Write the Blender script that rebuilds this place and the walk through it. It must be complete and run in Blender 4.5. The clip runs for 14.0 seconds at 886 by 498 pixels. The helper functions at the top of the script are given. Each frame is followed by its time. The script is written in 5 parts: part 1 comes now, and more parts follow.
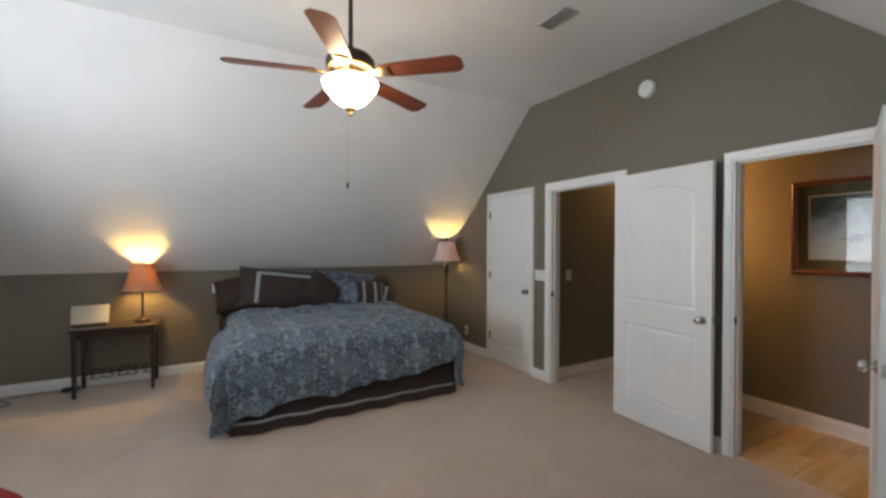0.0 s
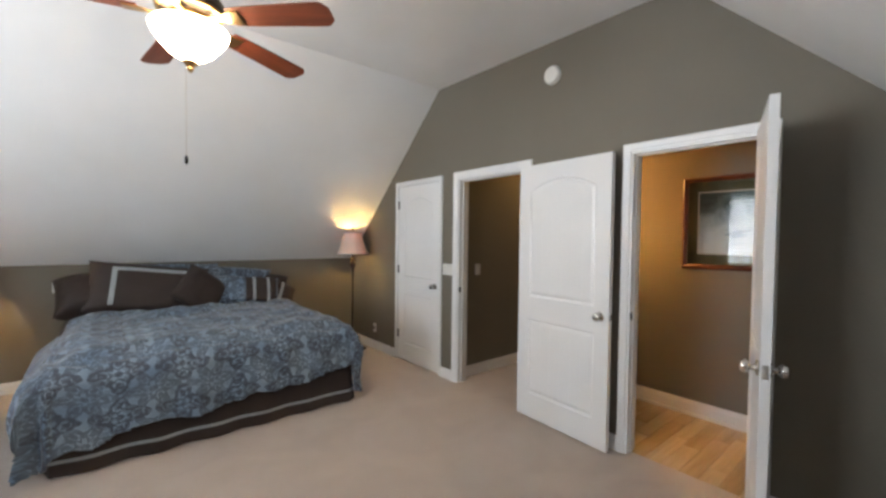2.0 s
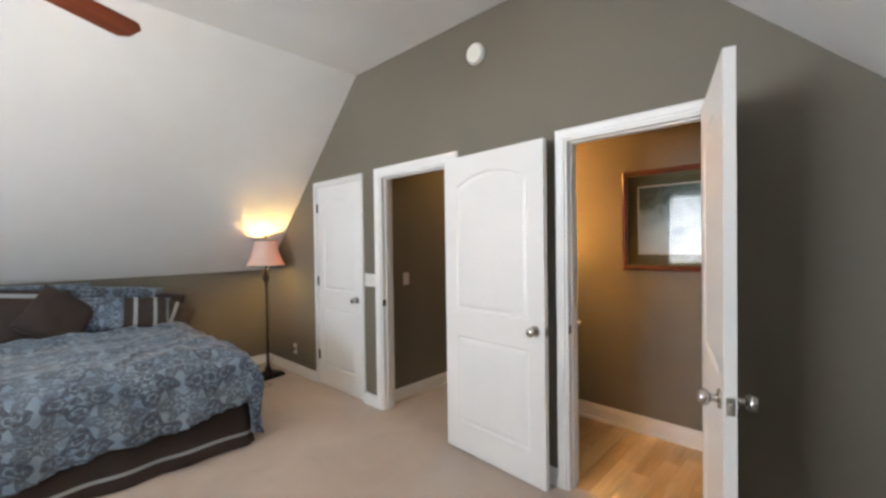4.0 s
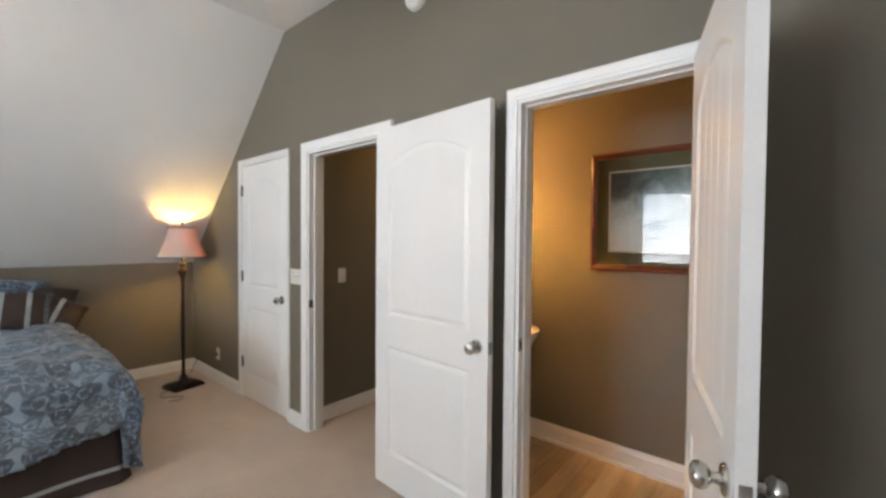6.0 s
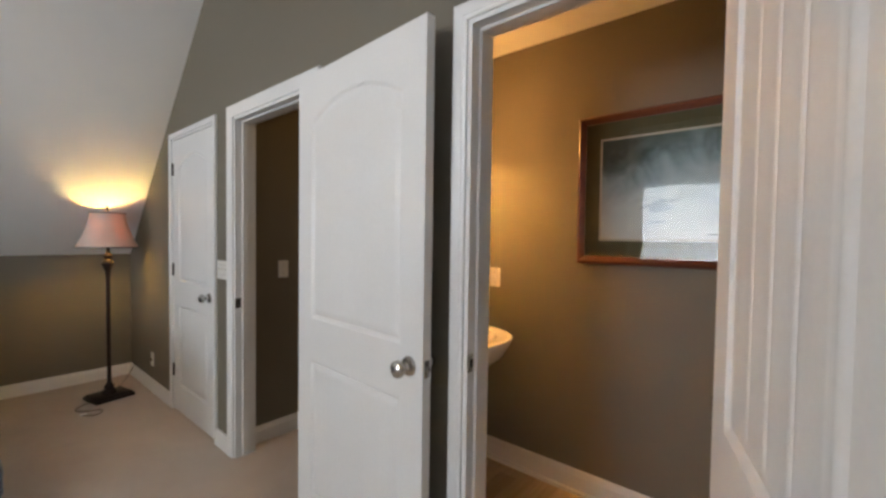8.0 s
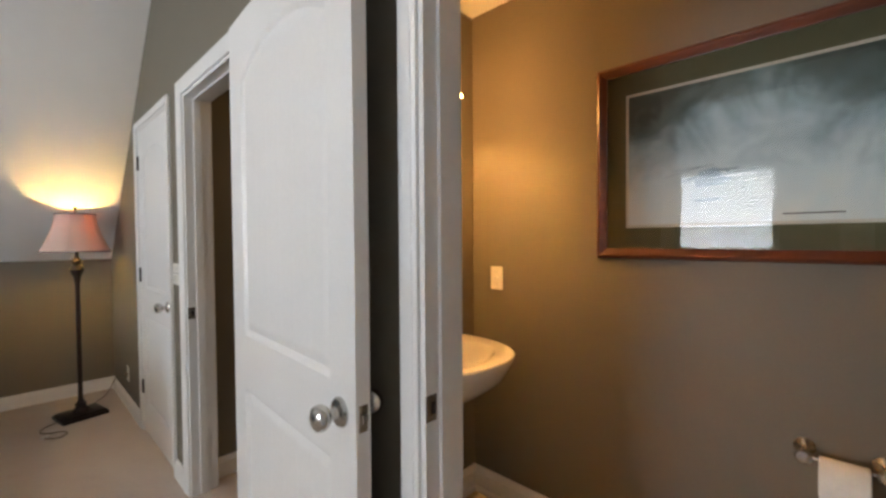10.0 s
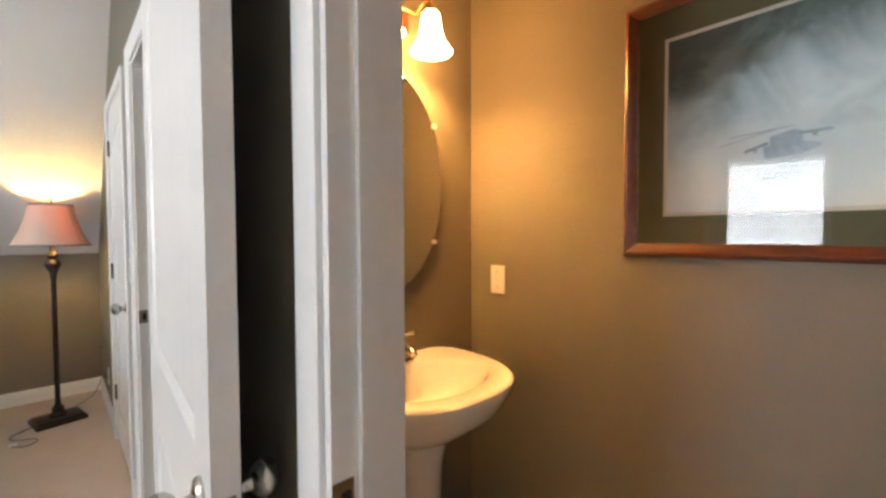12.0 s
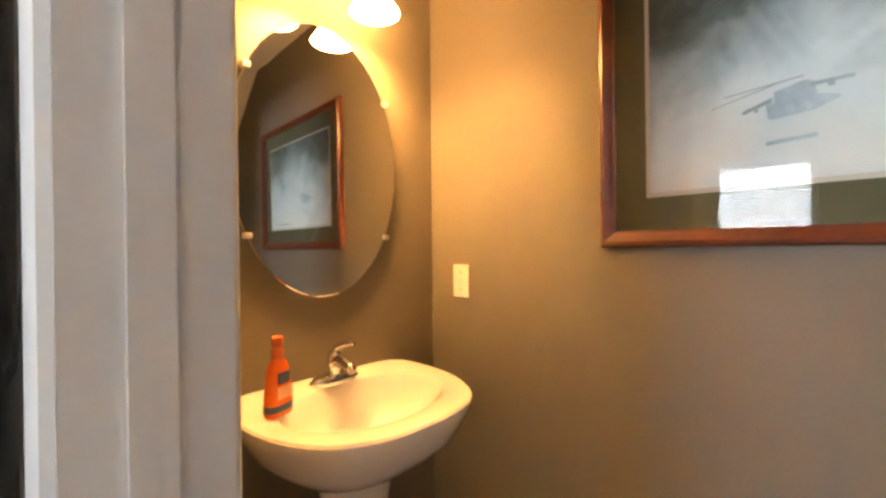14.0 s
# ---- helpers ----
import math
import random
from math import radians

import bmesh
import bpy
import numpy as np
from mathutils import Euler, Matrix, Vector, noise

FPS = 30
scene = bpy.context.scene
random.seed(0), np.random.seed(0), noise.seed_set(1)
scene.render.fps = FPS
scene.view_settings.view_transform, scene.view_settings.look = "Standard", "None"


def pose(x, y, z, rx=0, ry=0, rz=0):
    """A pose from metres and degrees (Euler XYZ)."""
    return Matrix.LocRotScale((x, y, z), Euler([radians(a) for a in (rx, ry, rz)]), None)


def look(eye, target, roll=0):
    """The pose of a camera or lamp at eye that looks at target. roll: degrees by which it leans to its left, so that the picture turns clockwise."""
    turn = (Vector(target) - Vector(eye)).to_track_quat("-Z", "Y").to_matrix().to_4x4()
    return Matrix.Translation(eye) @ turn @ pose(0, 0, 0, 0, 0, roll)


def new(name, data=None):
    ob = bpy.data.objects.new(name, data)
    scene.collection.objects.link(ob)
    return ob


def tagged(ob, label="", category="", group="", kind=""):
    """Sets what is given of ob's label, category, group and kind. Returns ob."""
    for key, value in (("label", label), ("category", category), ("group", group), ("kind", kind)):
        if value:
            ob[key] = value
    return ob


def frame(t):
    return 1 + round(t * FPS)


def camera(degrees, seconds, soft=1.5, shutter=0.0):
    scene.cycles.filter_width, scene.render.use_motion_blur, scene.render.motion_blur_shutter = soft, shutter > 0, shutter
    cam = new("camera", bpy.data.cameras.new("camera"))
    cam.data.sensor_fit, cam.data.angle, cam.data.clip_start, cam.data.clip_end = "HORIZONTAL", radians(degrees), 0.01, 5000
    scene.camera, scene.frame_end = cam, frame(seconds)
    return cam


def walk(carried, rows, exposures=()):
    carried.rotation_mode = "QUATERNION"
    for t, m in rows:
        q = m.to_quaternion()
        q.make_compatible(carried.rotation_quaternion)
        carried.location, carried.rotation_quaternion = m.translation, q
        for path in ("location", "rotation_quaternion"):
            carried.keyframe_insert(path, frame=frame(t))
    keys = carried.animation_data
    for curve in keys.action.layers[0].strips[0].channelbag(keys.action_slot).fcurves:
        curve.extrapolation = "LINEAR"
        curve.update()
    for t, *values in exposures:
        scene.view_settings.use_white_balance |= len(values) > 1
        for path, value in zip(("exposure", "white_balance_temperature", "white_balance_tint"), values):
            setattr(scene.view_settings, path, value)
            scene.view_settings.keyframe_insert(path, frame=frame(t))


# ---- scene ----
cam = camera(94.9, 14.0, soft=2.8)
PATH = [
    (0, (0.001, -0.03, 1.459), (1.0, 1.703, 1.44), 0.2),
    (0.5, (0.095, -0.023, 1.466), (1.156, 1.672, 1.432), -0.0),
    (1, (0.21, -0.004, 1.468), (1.339, 1.647, 1.422), -0.0),
    (1.5, (0.314, 0.048, 1.464), (1.515, 1.646, 1.407), 0.3),
    (2, (0.404, 0.106, 1.467), (1.688, 1.639, 1.409), 0.7),
    (2.5, (0.526, 0.157, 1.463), (1.876, 1.631, 1.411), 0.5),
    (3, (0.659, 0.223, 1.468), (2.057, 1.652, 1.418), 0.2),
    (3.5, (0.792, 0.262, 1.467), (2.208, 1.674, 1.431), -0.3),
    (4, (0.925, 0.296, 1.458), (2.379, 1.669, 1.43), -0.8),
    (6.5, (1.653, 0.506, 1.408), (3.186, 1.789, 1.358), 0.6),
    (7, (1.802, 0.541, 1.384), (3.327, 1.834, 1.332), 0.5),
    (7.5, (1.939, 0.58, 1.368), (3.469, 1.867, 1.312), 0.6),
    (8, (2.074, 0.61, 1.36), (3.606, 1.894, 1.3), 0.8),
    (10.5, (2.622, 0.798, 1.31), (4.063, 2.185, 1.258), -0.7),
    (11, (2.71, 0.829, 1.315), (4.147, 2.219, 1.252), -0.9),
    (11.5, (2.801, 0.876, 1.314), (4.213, 2.291, 1.241), -0.8),
    (12, (2.883, 0.912, 1.3), (4.259, 2.362, 1.231), -0.2),
    (12.5, (2.969, 0.93, 1.264), (4.329, 2.395, 1.211), 0.6),
    (13, (3.034, 0.952, 1.255), (4.409, 2.404, 1.213), 0.4),
    (13.5, (3.087, 0.972, 1.242), (4.487, 2.401, 1.218), -0.1),
    (14, (3.127, 0.982, 1.236), (4.536, 2.402, 1.229), -0.6),
]
EXPOSURES = [(0, -0.74), (0.5, -0.67), (1, -0.57), (1.5, -0.42), (2, -0.25), (2.5, -0.08), (3, 0.06), (4, 0.08), (6.5, -0.02), (7.2, -0.18), (8, -0.42), (10.5, -0.14), (11.5, 0.1), (12.5, 0.44), (14, 0.62)]
walk(cam, [(t, look(eye, target, roll)) for t, eye, target, roll in PATH], EXPOSURES)

# ---- light ----
world = bpy.data.worlds.new("world")
scene.world = world
world.use_nodes = True
wn, wl = world.node_tree.nodes, world.node_tree.links
sky = wn.new("ShaderNodeTexSky")
sky.sky_type, sky.sun_disc = "NISHITA", False
sky.sun_elevation, sky.sun_rotation = radians(38), radians(60)
wn["Background"].inputs["Strength"].default_value = 0.12
wl.new(sky.outputs["Color"], wn["Background"].inputs["Color"])

BOWL_GLOW, SCONCE_GLOW, BULB_GLOW, BULB2_GLOW, DAY_WATTS = 54.0, 56.0, 900.0, 390.0, 190.0

day = new("window_daylight", bpy.data.lights.new("window_daylight", "AREA"))
day.data.shape, day.data.size, day.data.size_y = "RECTANGLE", 1.86, 1.44
day.data.spread = radians(138)
day.data.energy, day.data.color = DAY_WATTS, (0.86, 0.93, 1.0)
day.matrix_world = Matrix.Translation((-2.586, 2.335, 1.585)) @ Euler((0, radians(-90), 0)).to_matrix().to_4x4() @ pose(0, 0, 0, 0, 0, 90)

# ---- measures of the place ----
XE, XE2 = 3.135, 3.255          # bedroom side and far side of the door wall
XW = -2.5                       # window wall
YN, ZN = 5.41, 1.158            # low wall behind the bed
YS = -0.86                      # low wall opposite
ZC, YC0, YC1 = 3.015, 1.112, 3.455   # flat ceiling between the two slopes
BX, BY, BYS, BZ = 4.19, 2.112, -0.86, 2.452   # powder room
HN, HS, HX = 3.205, 2.232, 5.2   # hall behind the middle door
D1 = (3.412, 4.209, 2.075)       # openings: y from, y to, height
D2 = (2.292, 3.130, 2.05)
D3 = (0.665, 1.405, 2.055)
WIN = (1.38, 3.29, 0.84, 2.33)


def ceiling_z(y):
    if y > YC1:
        return ZC - (y - YC1) * (ZC - ZN) / (YN - YC1)
    if y < YC0:
        return ZC - (YC0 - y) * 1.0
    return ZC


# ---- materials ----
def material(name, rough=0.5, metal=0.0):
    m = bpy.data.materials.new(name)
    m.use_nodes = True
    b = m.node_tree.nodes["Principled BSDF"]
    b.inputs["Roughness"].default_value, b.inputs["Metallic"].default_value = rough, metal
    return m, m.node_tree.nodes, m.node_tree.links, b


def node(nodes, kind, **values):
    n = nodes.new(kind)
    for key, value in values.items():
        n.inputs[key.replace("_", " ")].default_value = value
    return n


def calc(nodes, links, op, a, b=None):
    n = nodes.new("ShaderNodeMath")
    n.operation = op
    for i, v in enumerate((a, b)):
        if v is None:
            continue
        if isinstance(v, (int, float)):
            n.inputs[i].default_value = v
        else:
            links.new(v, n.inputs[i])
    return n.outputs[0]


def mix(nodes, links, fac, a, b):
    n = nodes.new("ShaderNodeMix")
    n.data_type = "RGBA"
    for sock, v in ((n.inputs[0], fac), (n.inputs[6], a), (n.inputs[7], b)):
        if isinstance(v, (int, float)):
            sock.default_value = v
        elif isinstance(v, tuple):
            sock.default_value = (*v, 1)
        else:
            links.new(v, sock)
    return n.outputs[2]


def ramp(nodes, links, fac, *stops):
    n = nodes.new("ShaderNodeValToRGB")
    while len(n.color_ramp.elements) < len(stops):
        n.color_ramp.elements.new(0.5)
    for e, (p, c) in zip(n.color_ramp.elements, stops):
        e.position, e.color = p, (*c, 1) if isinstance(c, tuple) else (c, c, c, 1)
    links.new(fac, n.inputs[0])
    return n.outputs[0]


def bump(nodes, links, b, height, strength, distance=0.01):
    n = nodes.new("ShaderNodeBump")
    n.inputs["Strength"].default_value, n.inputs["Distance"].default_value = strength, distance
    links.new(height, n.inputs["Height"])
    links.new(n.outputs[0], b.inputs["Normal"])


def mottled(name, low, high, rough, scale_big, scale_fine, strength=0.0, distance=0.002, metal=0.0, coat=0.0, detail=4.0):
    """Two colours mixed by a broad and a fine noise, with relief from the fine one."""
    m, n, l, b = material(name, rough, metal)
    co = n.new("ShaderNodeTexCoord").outputs["Object"]
    big, fine = node(n, "ShaderNodeTexNoise", Scale=scale_big, Detail=3.0), node(n, "ShaderNodeTexNoise", Scale=scale_fine, Detail=detail)
    l.new(co, big.inputs["Vector"]), l.new(co, fine.inputs["Vector"])
    f = calc(n, l, "ADD", calc(n, l, "MULTIPLY", big.outputs[0], 0.6), calc(n, l, "MULTIPLY", fine.outputs[0], 0.4))
    l.new(ramp(n, l, f, (0.35, low), (0.65, high)), b.inputs["Base Color"])
    if strength:
        bump(n, l, b, fine.outputs[0], strength, distance)
    b.inputs["Coat Weight"].default_value = coat
    r = calc(n, l, "ADD", calc(n, l, "MULTIPLY", big.outputs[0], 0.12), rough - 0.06)
    l.new(r, b.inputs["Roughness"])
    return m


def ceiling_paint():
    m, n, l, b = material("white_textured_ceiling_paint", 0.9)
    co = n.new("ShaderNodeTexCoord").outputs["Object"]
    cells = node(n, "ShaderNodeTexNoise", Scale=26.0, Detail=5.0, Roughness=0.62, Distortion=0.7)
    broad = node(n, "ShaderNodeTexNoise", Scale=1.6, Detail=3.0)
    l.new(co, cells.inputs["Vector"]), l.new(co, broad.inputs["Vector"])
    flat = ramp(n, l, cells.outputs[0], (0.44, 0.0), (0.56, 1.0))
    l.new(ramp(n, l, broad.outputs[0], (0.3, (0.77, 0.77, 0.765)), (0.7, (0.82, 0.82, 0.82))), b.inputs["Base Color"])
    bump(n, l, b, flat, 0.13, 0.003)
    return m


def carpet():
    m, n, l, b = material("beige_cut_pile_carpet", 0.97)
    co = n.new("ShaderNodeTexCoord").outputs["Object"]
    tuft = node(n, "ShaderNodeTexVoronoi", Scale=210.0)
    fine = node(n, "ShaderNodeTexNoise", Scale=90.0, Detail=4.0)
    tread = node(n, "ShaderNodeTexNoise", Scale=1.9, Detail=4.0, Roughness=0.6, Distortion=0.9)
    for t in (tuft, fine, tread):
        l.new(co, t.inputs["Vector"])
    f = calc(n, l, "ADD", calc(n, l, "MULTIPLY", fine.outputs[0], 0.45), calc(n, l, "MULTIPLY", tread.outputs[0], 0.55))
    l.new(ramp(n, l, f, (0.34, (0.44, 0.355, 0.295)), (0.66, (0.56, 0.465, 0.395))), b.inputs["Base Color"])
    bump(n, l, b, calc(n, l, "ADD", tuft.outputs["Distance"], fine.outputs[0]), 0.55, 0.006)
    b.inputs["Sheen Weight"].default_value = 0.25
    return m


def wood(name, dark, light, rough, axis=0, scale=7.0, coat=0.0, by_piece=False):
    """Long grain along one axis of the object."""
    m, n, l, b = material(name, rough)
    co = n.new("ShaderNodeTexCoord").outputs["Object"]
    mp = n.new("ShaderNodeMapping")
    mp.inputs["Scale"].default_value = [0.09 if i == axis else 1.0 for i in range(3)]
    l.new(co, mp.inputs["Vector"])
    if by_piece:
        rnd = n.new("ShaderNodeObjectInfo").outputs["Random"]
        off = n.new("ShaderNodeCombineXYZ")
        l.new(calc(n, l, "MULTIPLY", rnd, 9.0), off.inputs[0]), l.new(calc(n, l, "MULTIPLY", rnd, 5.0), off.inputs[1])
        l.new(off.outputs[0], mp.inputs["Location"])
    grain = node(n, "ShaderNodeTexNoise", Scale=scale * 6, Detail=6.0, Roughness=0.65, Distortion=0.4)
    rings = node(n, "ShaderNodeTexNoise", Scale=scale, Detail=2.0, Distortion=1.5)
    l.new(mp.outputs[0], grain.inputs["Vector"]), l.new(mp.outputs[0], rings.inputs["Vector"])
    f = calc(n, l, "ADD", calc(n, l, "MULTIPLY", grain.outputs[0], 0.55), calc(n, l, "MULTIPLY", rings.outputs[0], 0.45))
    c = ramp(n, l, f, (0.33, dark), (0.67, light))
    if by_piece:
        tone = ramp(n, l, rnd, (0.0, (0.76, 0.66, 0.52)), (0.35, (1.0, 0.97, 0.9)), (0.7, (0.92, 0.84, 0.72)), (1.0, (1.05, 1.03, 1.0)))
        mul = n.new("ShaderNodeMix")
        mul.data_type, mul.blend_type = "RGBA", "MULTIPLY"
        mul.inputs[0].default_value = 1.0
        l.new(c, mul.inputs[6]), l.new(tone, mul.inputs[7])
        c = mul.outputs[2]
    l.new(c, b.inputs["Base Color"])
    bump(n, l, b, grain.outputs[0], 0.12, 0.001)
    b.inputs["Coat Weight"].default_value = coat
    b.inputs["Coat Roughness"].default_value = 0.15
    return m


def glow(name, color, strength):
    m, n, l, b = material(name, 0.3)
    b.inputs["Base Color"].default_value = (0.85, 0.82, 0.75, 1)
    co = n.new("ShaderNodeTexCoord").outputs["Object"]
    cloud = node(n, "ShaderNodeTexNoise", Scale=14.0, Detail=4.0, Distortion=1.2)
    l.new(co, cloud.inputs["Vector"])
    b.inputs["Emission Color"].default_value = (*color, 1)
    l.new(calc(n, l, "MULTIPLY", calc(n, l, "ADD", calc(n, l, "MULTIPLY", cloud.outputs[0], 0.35), 0.82), strength), b.inputs["Emission Strength"])
    return m


def shade_cloth(name, outer, through_color, share):
    """Lampshade cloth: part of the light goes through."""
    m, n, l, b = material(name, 0.9)
    co = n.new("ShaderNodeTexCoord").outputs["Object"]
    weave = node(n, "ShaderNodeTexNoise", Scale=220.0, Detail=2.0)
    l.new(co, weave.inputs["Vector"])
    l.new(ramp(n, l, weave.outputs[0], (0.3, tuple(c * 0.85 for c in outer)), (0.7, outer)), b.inputs["Base Color"])
    tr = n.new("ShaderNodeBsdfTranslucent")
    tr.inputs["Color"].default_value = (*through_color, 1)
    mx = n.new("ShaderNodeMixShader")
    mx.inputs[0].default_value = share
    l.new(b.outputs[0], mx.inputs[1]), l.new(tr.outputs[0], mx.inputs[2])
    l.new(mx.outputs[0], n["Material Output"].inputs["Surface"])
    return m


def pane_glass(name, index=1.5):
    m, n, l, b = material(name, 0.0)
    n.remove(b)
    fr = node(n, "ShaderNodeFresnel", IOR=index)
    clear, shine = n.new("ShaderNodeBsdfTransparent"), n.new("ShaderNodeBsdfGlossy")
    shine.inputs["Roughness"].default_value = 0.012
    mx = n.new("ShaderNodeMixShader")
    l.new(fr.outputs[0], mx.inputs[0]), l.new(clear.outputs[0], mx.inputs[1]), l.new(shine.outputs[0], mx.inputs[2])
    l.new(mx.outputs[0], n["Material Output"].inputs["Surface"])
    return m


def damask(name, ground, figure, pale):
    """Woven floral medallions on the cloth's own map, in metres."""
    m, n, l, b = material(name, 0.62)
    uv = n.new("ShaderNodeUVMap").outputs[0]
    wob = node(n, "ShaderNodeTexNoise", Scale=9.0, Detail=2.0)
    l.new(uv, wob.inputs["Vector"])
    warp = n.new("ShaderNodeVectorMath")
    warp.operation = "MULTIPLY_ADD"
    l.new(wob.outputs["Color"], warp.inputs[0])
    warp.inputs[1].default_value = (0.06, 0.06, 0)
    l.new(uv, warp.inputs[2])
    sep = n.new("ShaderNodeSeparateXYZ")
    l.new(warp.outputs[0], sep.inputs[0])
    M = lambda op, a, c=None: calc(n, l, op, a, c)

    def rosette(su, sv, ou, ov, petals):
        u = M("SUBTRACT", M("FRACT", M("ADD", M("DIVIDE", sep.outputs[0], su), ou)), 0.5)
        v = M("SUBTRACT", M("FRACT", M("ADD", M("DIVIDE", sep.outputs[1], sv), ov)), 0.5)
        r = M("SQRT", M("ADD", M("MULTIPLY", u, u), M("MULTIPLY", v, v)))
        a = M("ARCTAN2", v, u)
        petal = M("MULTIPLY", M("COSINE", M("MULTIPLY", a, petals)), 0.11)
        ring1 = M("LESS_THAN", M("ABSOLUTE", M("SUBTRACT", r, M("ADD", petal, 0.30))), 0.058)
        ring2 = M("LESS_THAN", M("ABSOLUTE", M("SUBTRACT", r, M("ADD", M("MULTIPLY", petal, -0.55), 0.17))), 0.036)
        core = M("LESS_THAN", r, 0.065)
        leaf = M("MULTIPLY", M("GREATER_THAN", M("COSINE", M("MULTIPLY", a, petals)), 0.55), M("LESS_THAN", M("ABSOLUTE", M("SUBTRACT", r, 0.26)), 0.07))
        return M("MAXIMUM", M("MAXIMUM", ring1, ring2), M("MAXIMUM", core, leaf))

    big = rosette(0.34, 0.29, 0.0, 0.0, 4.0)
    other = rosette(0.34, 0.29, 0.5, 0.5, 6.0)
    small = rosette(0.17, 0.145, 0.0, 0.5, 5.0)
    mask = M("MAXIMUM", M("MAXIMUM", M("MULTIPLY", big, 0.86), M("MULTIPLY", other, 0.66)), M("MULTIPLY", small, 0.34))
    rub = node(n, "ShaderNodeTexNoise", Scale=38.0, Detail=4.0)
    l.new(uv, rub.inputs["Vector"])
    mask = M("MULTIPLY", mask, M("MINIMUM", M("MAXIMUM", M("SUBTRACT", M("MULTIPLY", rub.outputs[0], 3.2), 0.62), 0.0), 1.0))
    cloud = node(n, "ShaderNodeTexNoise", Scale=4.0, Detail=3.0)
    l.new(uv, cloud.inputs["Vector"])
    base = mix(n, l, ramp(n, l, cloud.outputs[0], (0.35, 0.0), (0.65, 1.0)), ground, pale)
    l.new(mix(n, l, mask, base, figure), b.inputs["Base Color"])
    weave = node(n, "ShaderNodeTexNoise", Scale=300.0, Detail=2.0)
    l.new(uv, weave.inputs["Vector"])
    bump(n, l, b, M("ADD", M("MULTIPLY", weave.outputs[0], 0.3), mask), 0.25, 0.002)
    b.inputs["Sheen Weight"].default_value = 0.2
    return m


def misty_print():
    """Faded watercolour: dark trees above, pale mist below."""
    m, n, l, b = material("misty_watercolour_print", 0.8)
    co = n.new("ShaderNodeTexCoord").outputs["Object"]
    sep = n.new("ShaderNodeSeparateXYZ")
    cloud = node(n, "ShaderNodeTexNoise", Scale=5.0, Detail=6.0, Roughness=0.6, Distortion=0.8)
    fine = node(n, "ShaderNodeTexNoise", Scale=34.0, Detail=5.0)
    for t in (sep, cloud, fine):
        l.new(co, t.inputs[0] if t is sep else t.inputs["Vector"])
    h = calc(n, l, "ADD", calc(n, l, "MULTIPLY", sep.outputs[2], 1.7), 0.5)
    side = calc(n, l, "MULTIPLY", calc(n, l, "ABSOLUTE", sep.outputs[1]), 0.42)
    f = calc(n, l, "ADD", calc(n, l, "ADD", h, side), calc(n, l, "MULTIPLY", calc(n, l, "SUBTRACT", cloud.outputs[0], 0.5), 0.75))
    f = calc(n, l, "ADD", f, calc(n, l, "MULTIPLY", calc(n, l, "SUBTRACT", fine.outputs[0], 0.5), 0.12))
    l.new(ramp(n, l, f, (0.15, (0.74, 0.75, 0.71)), (0.45, (0.62, 0.68, 0.68)), (0.68, (0.36, 0.44, 0.46)), (0.85, (0.15, 0.20, 0.19)), (1.0, (0.07, 0.09, 0.075))), b.inputs["Base Color"])
    return m


CLEAR, _n, _l, _b = material("clear_glass_body", 0.0)
_l.new(_n.new("ShaderNodeBsdfTransparent").outputs[0], _n["Material Output"].inputs["Surface"])
WALL = mottled("greige_wall_paint", (0.156, 0.137, 0.105), (0.172, 0.152, 0.118), 0.62, 1.3, 160.0, 0.12, 0.0012)
CEIL = ceiling_paint()
CARPET = carpet()
TRIM = mottled("white_semi_gloss_trim_paint", (0.76, 0.76, 0.755), (0.81, 0.81, 0.81), 0.34, 2.2, 60.0, 0.05, 0.0008)
DOOR = mottled("white_semi_gloss_door_paint", (0.77, 0.77, 0.77), (0.82, 0.82, 0.82), 0.36, 1.7, 90.0, 0.08, 0.0008)
NICKEL = mottled("satin_nickel", (0.50, 0.48, 0.45), (0.60, 0.58, 0.55), 0.26, 6.0, 160.0, 0.03, 0.0005, metal=1.0)
CHROME = mottled("polished_chrome", (0.72, 0.72, 0.72), (0.80, 0.80, 0.80), 0.12, 6.0, 160.0, metal=1.0)
IRON = mottled("dark_bronze_metal", (0.022, 0.016, 0.013), (0.042, 0.03, 0.024), 0.42, 8.0, 120.0, 0.2, 0.001, metal=0.6)
BRASS = mottled("antique_brass", (0.30, 0.20, 0.09), (0.45, 0.31, 0.15), 0.33, 9.0, 150.0, 0.05, 0.0008, metal=1.0)
BLADE = wood("mahogany_blade_veneer", (0.10, 0.022, 0.010), (0.24, 0.062, 0.026), 0.48, 0, 5.0, 0.08)
FRAMEWOOD = wood("polished_mahogany_frame", (0.075, 0.017, 0.008), (0.155, 0.042, 0.019), 0.3, 1, 6.0, 0.5)
TABLEWOOD = wood("black_brown_table_wood", (0.014, 0.009, 0.007), (0.034, 0.022, 0.016), 0.35, 0, 6.0, 0.3)
PLANK = wood("pale_oak_plank", (0.46, 0.35, 0.21), (0.66, 0.54, 0.37), 0.38, 0, 6.0, 0.2, by_piece=True)
GROUT = mottled("dark_floor_joint", (0.12, 0.08, 0.05), (0.17, 0.12, 0.08), 0.9, 4.0, 50.0)
PORCELAIN = mottled("white_glazed_porcelain", (0.82, 0.81, 0.80), (0.86, 0.85, 0.84), 0.12, 2.0, 30.0, coat=0.6)
PLASTIC = mottled("ivory_plastic", (0.74, 0.73, 0.69), (0.79, 0.78, 0.75), 0.4, 4.0, 80.0)
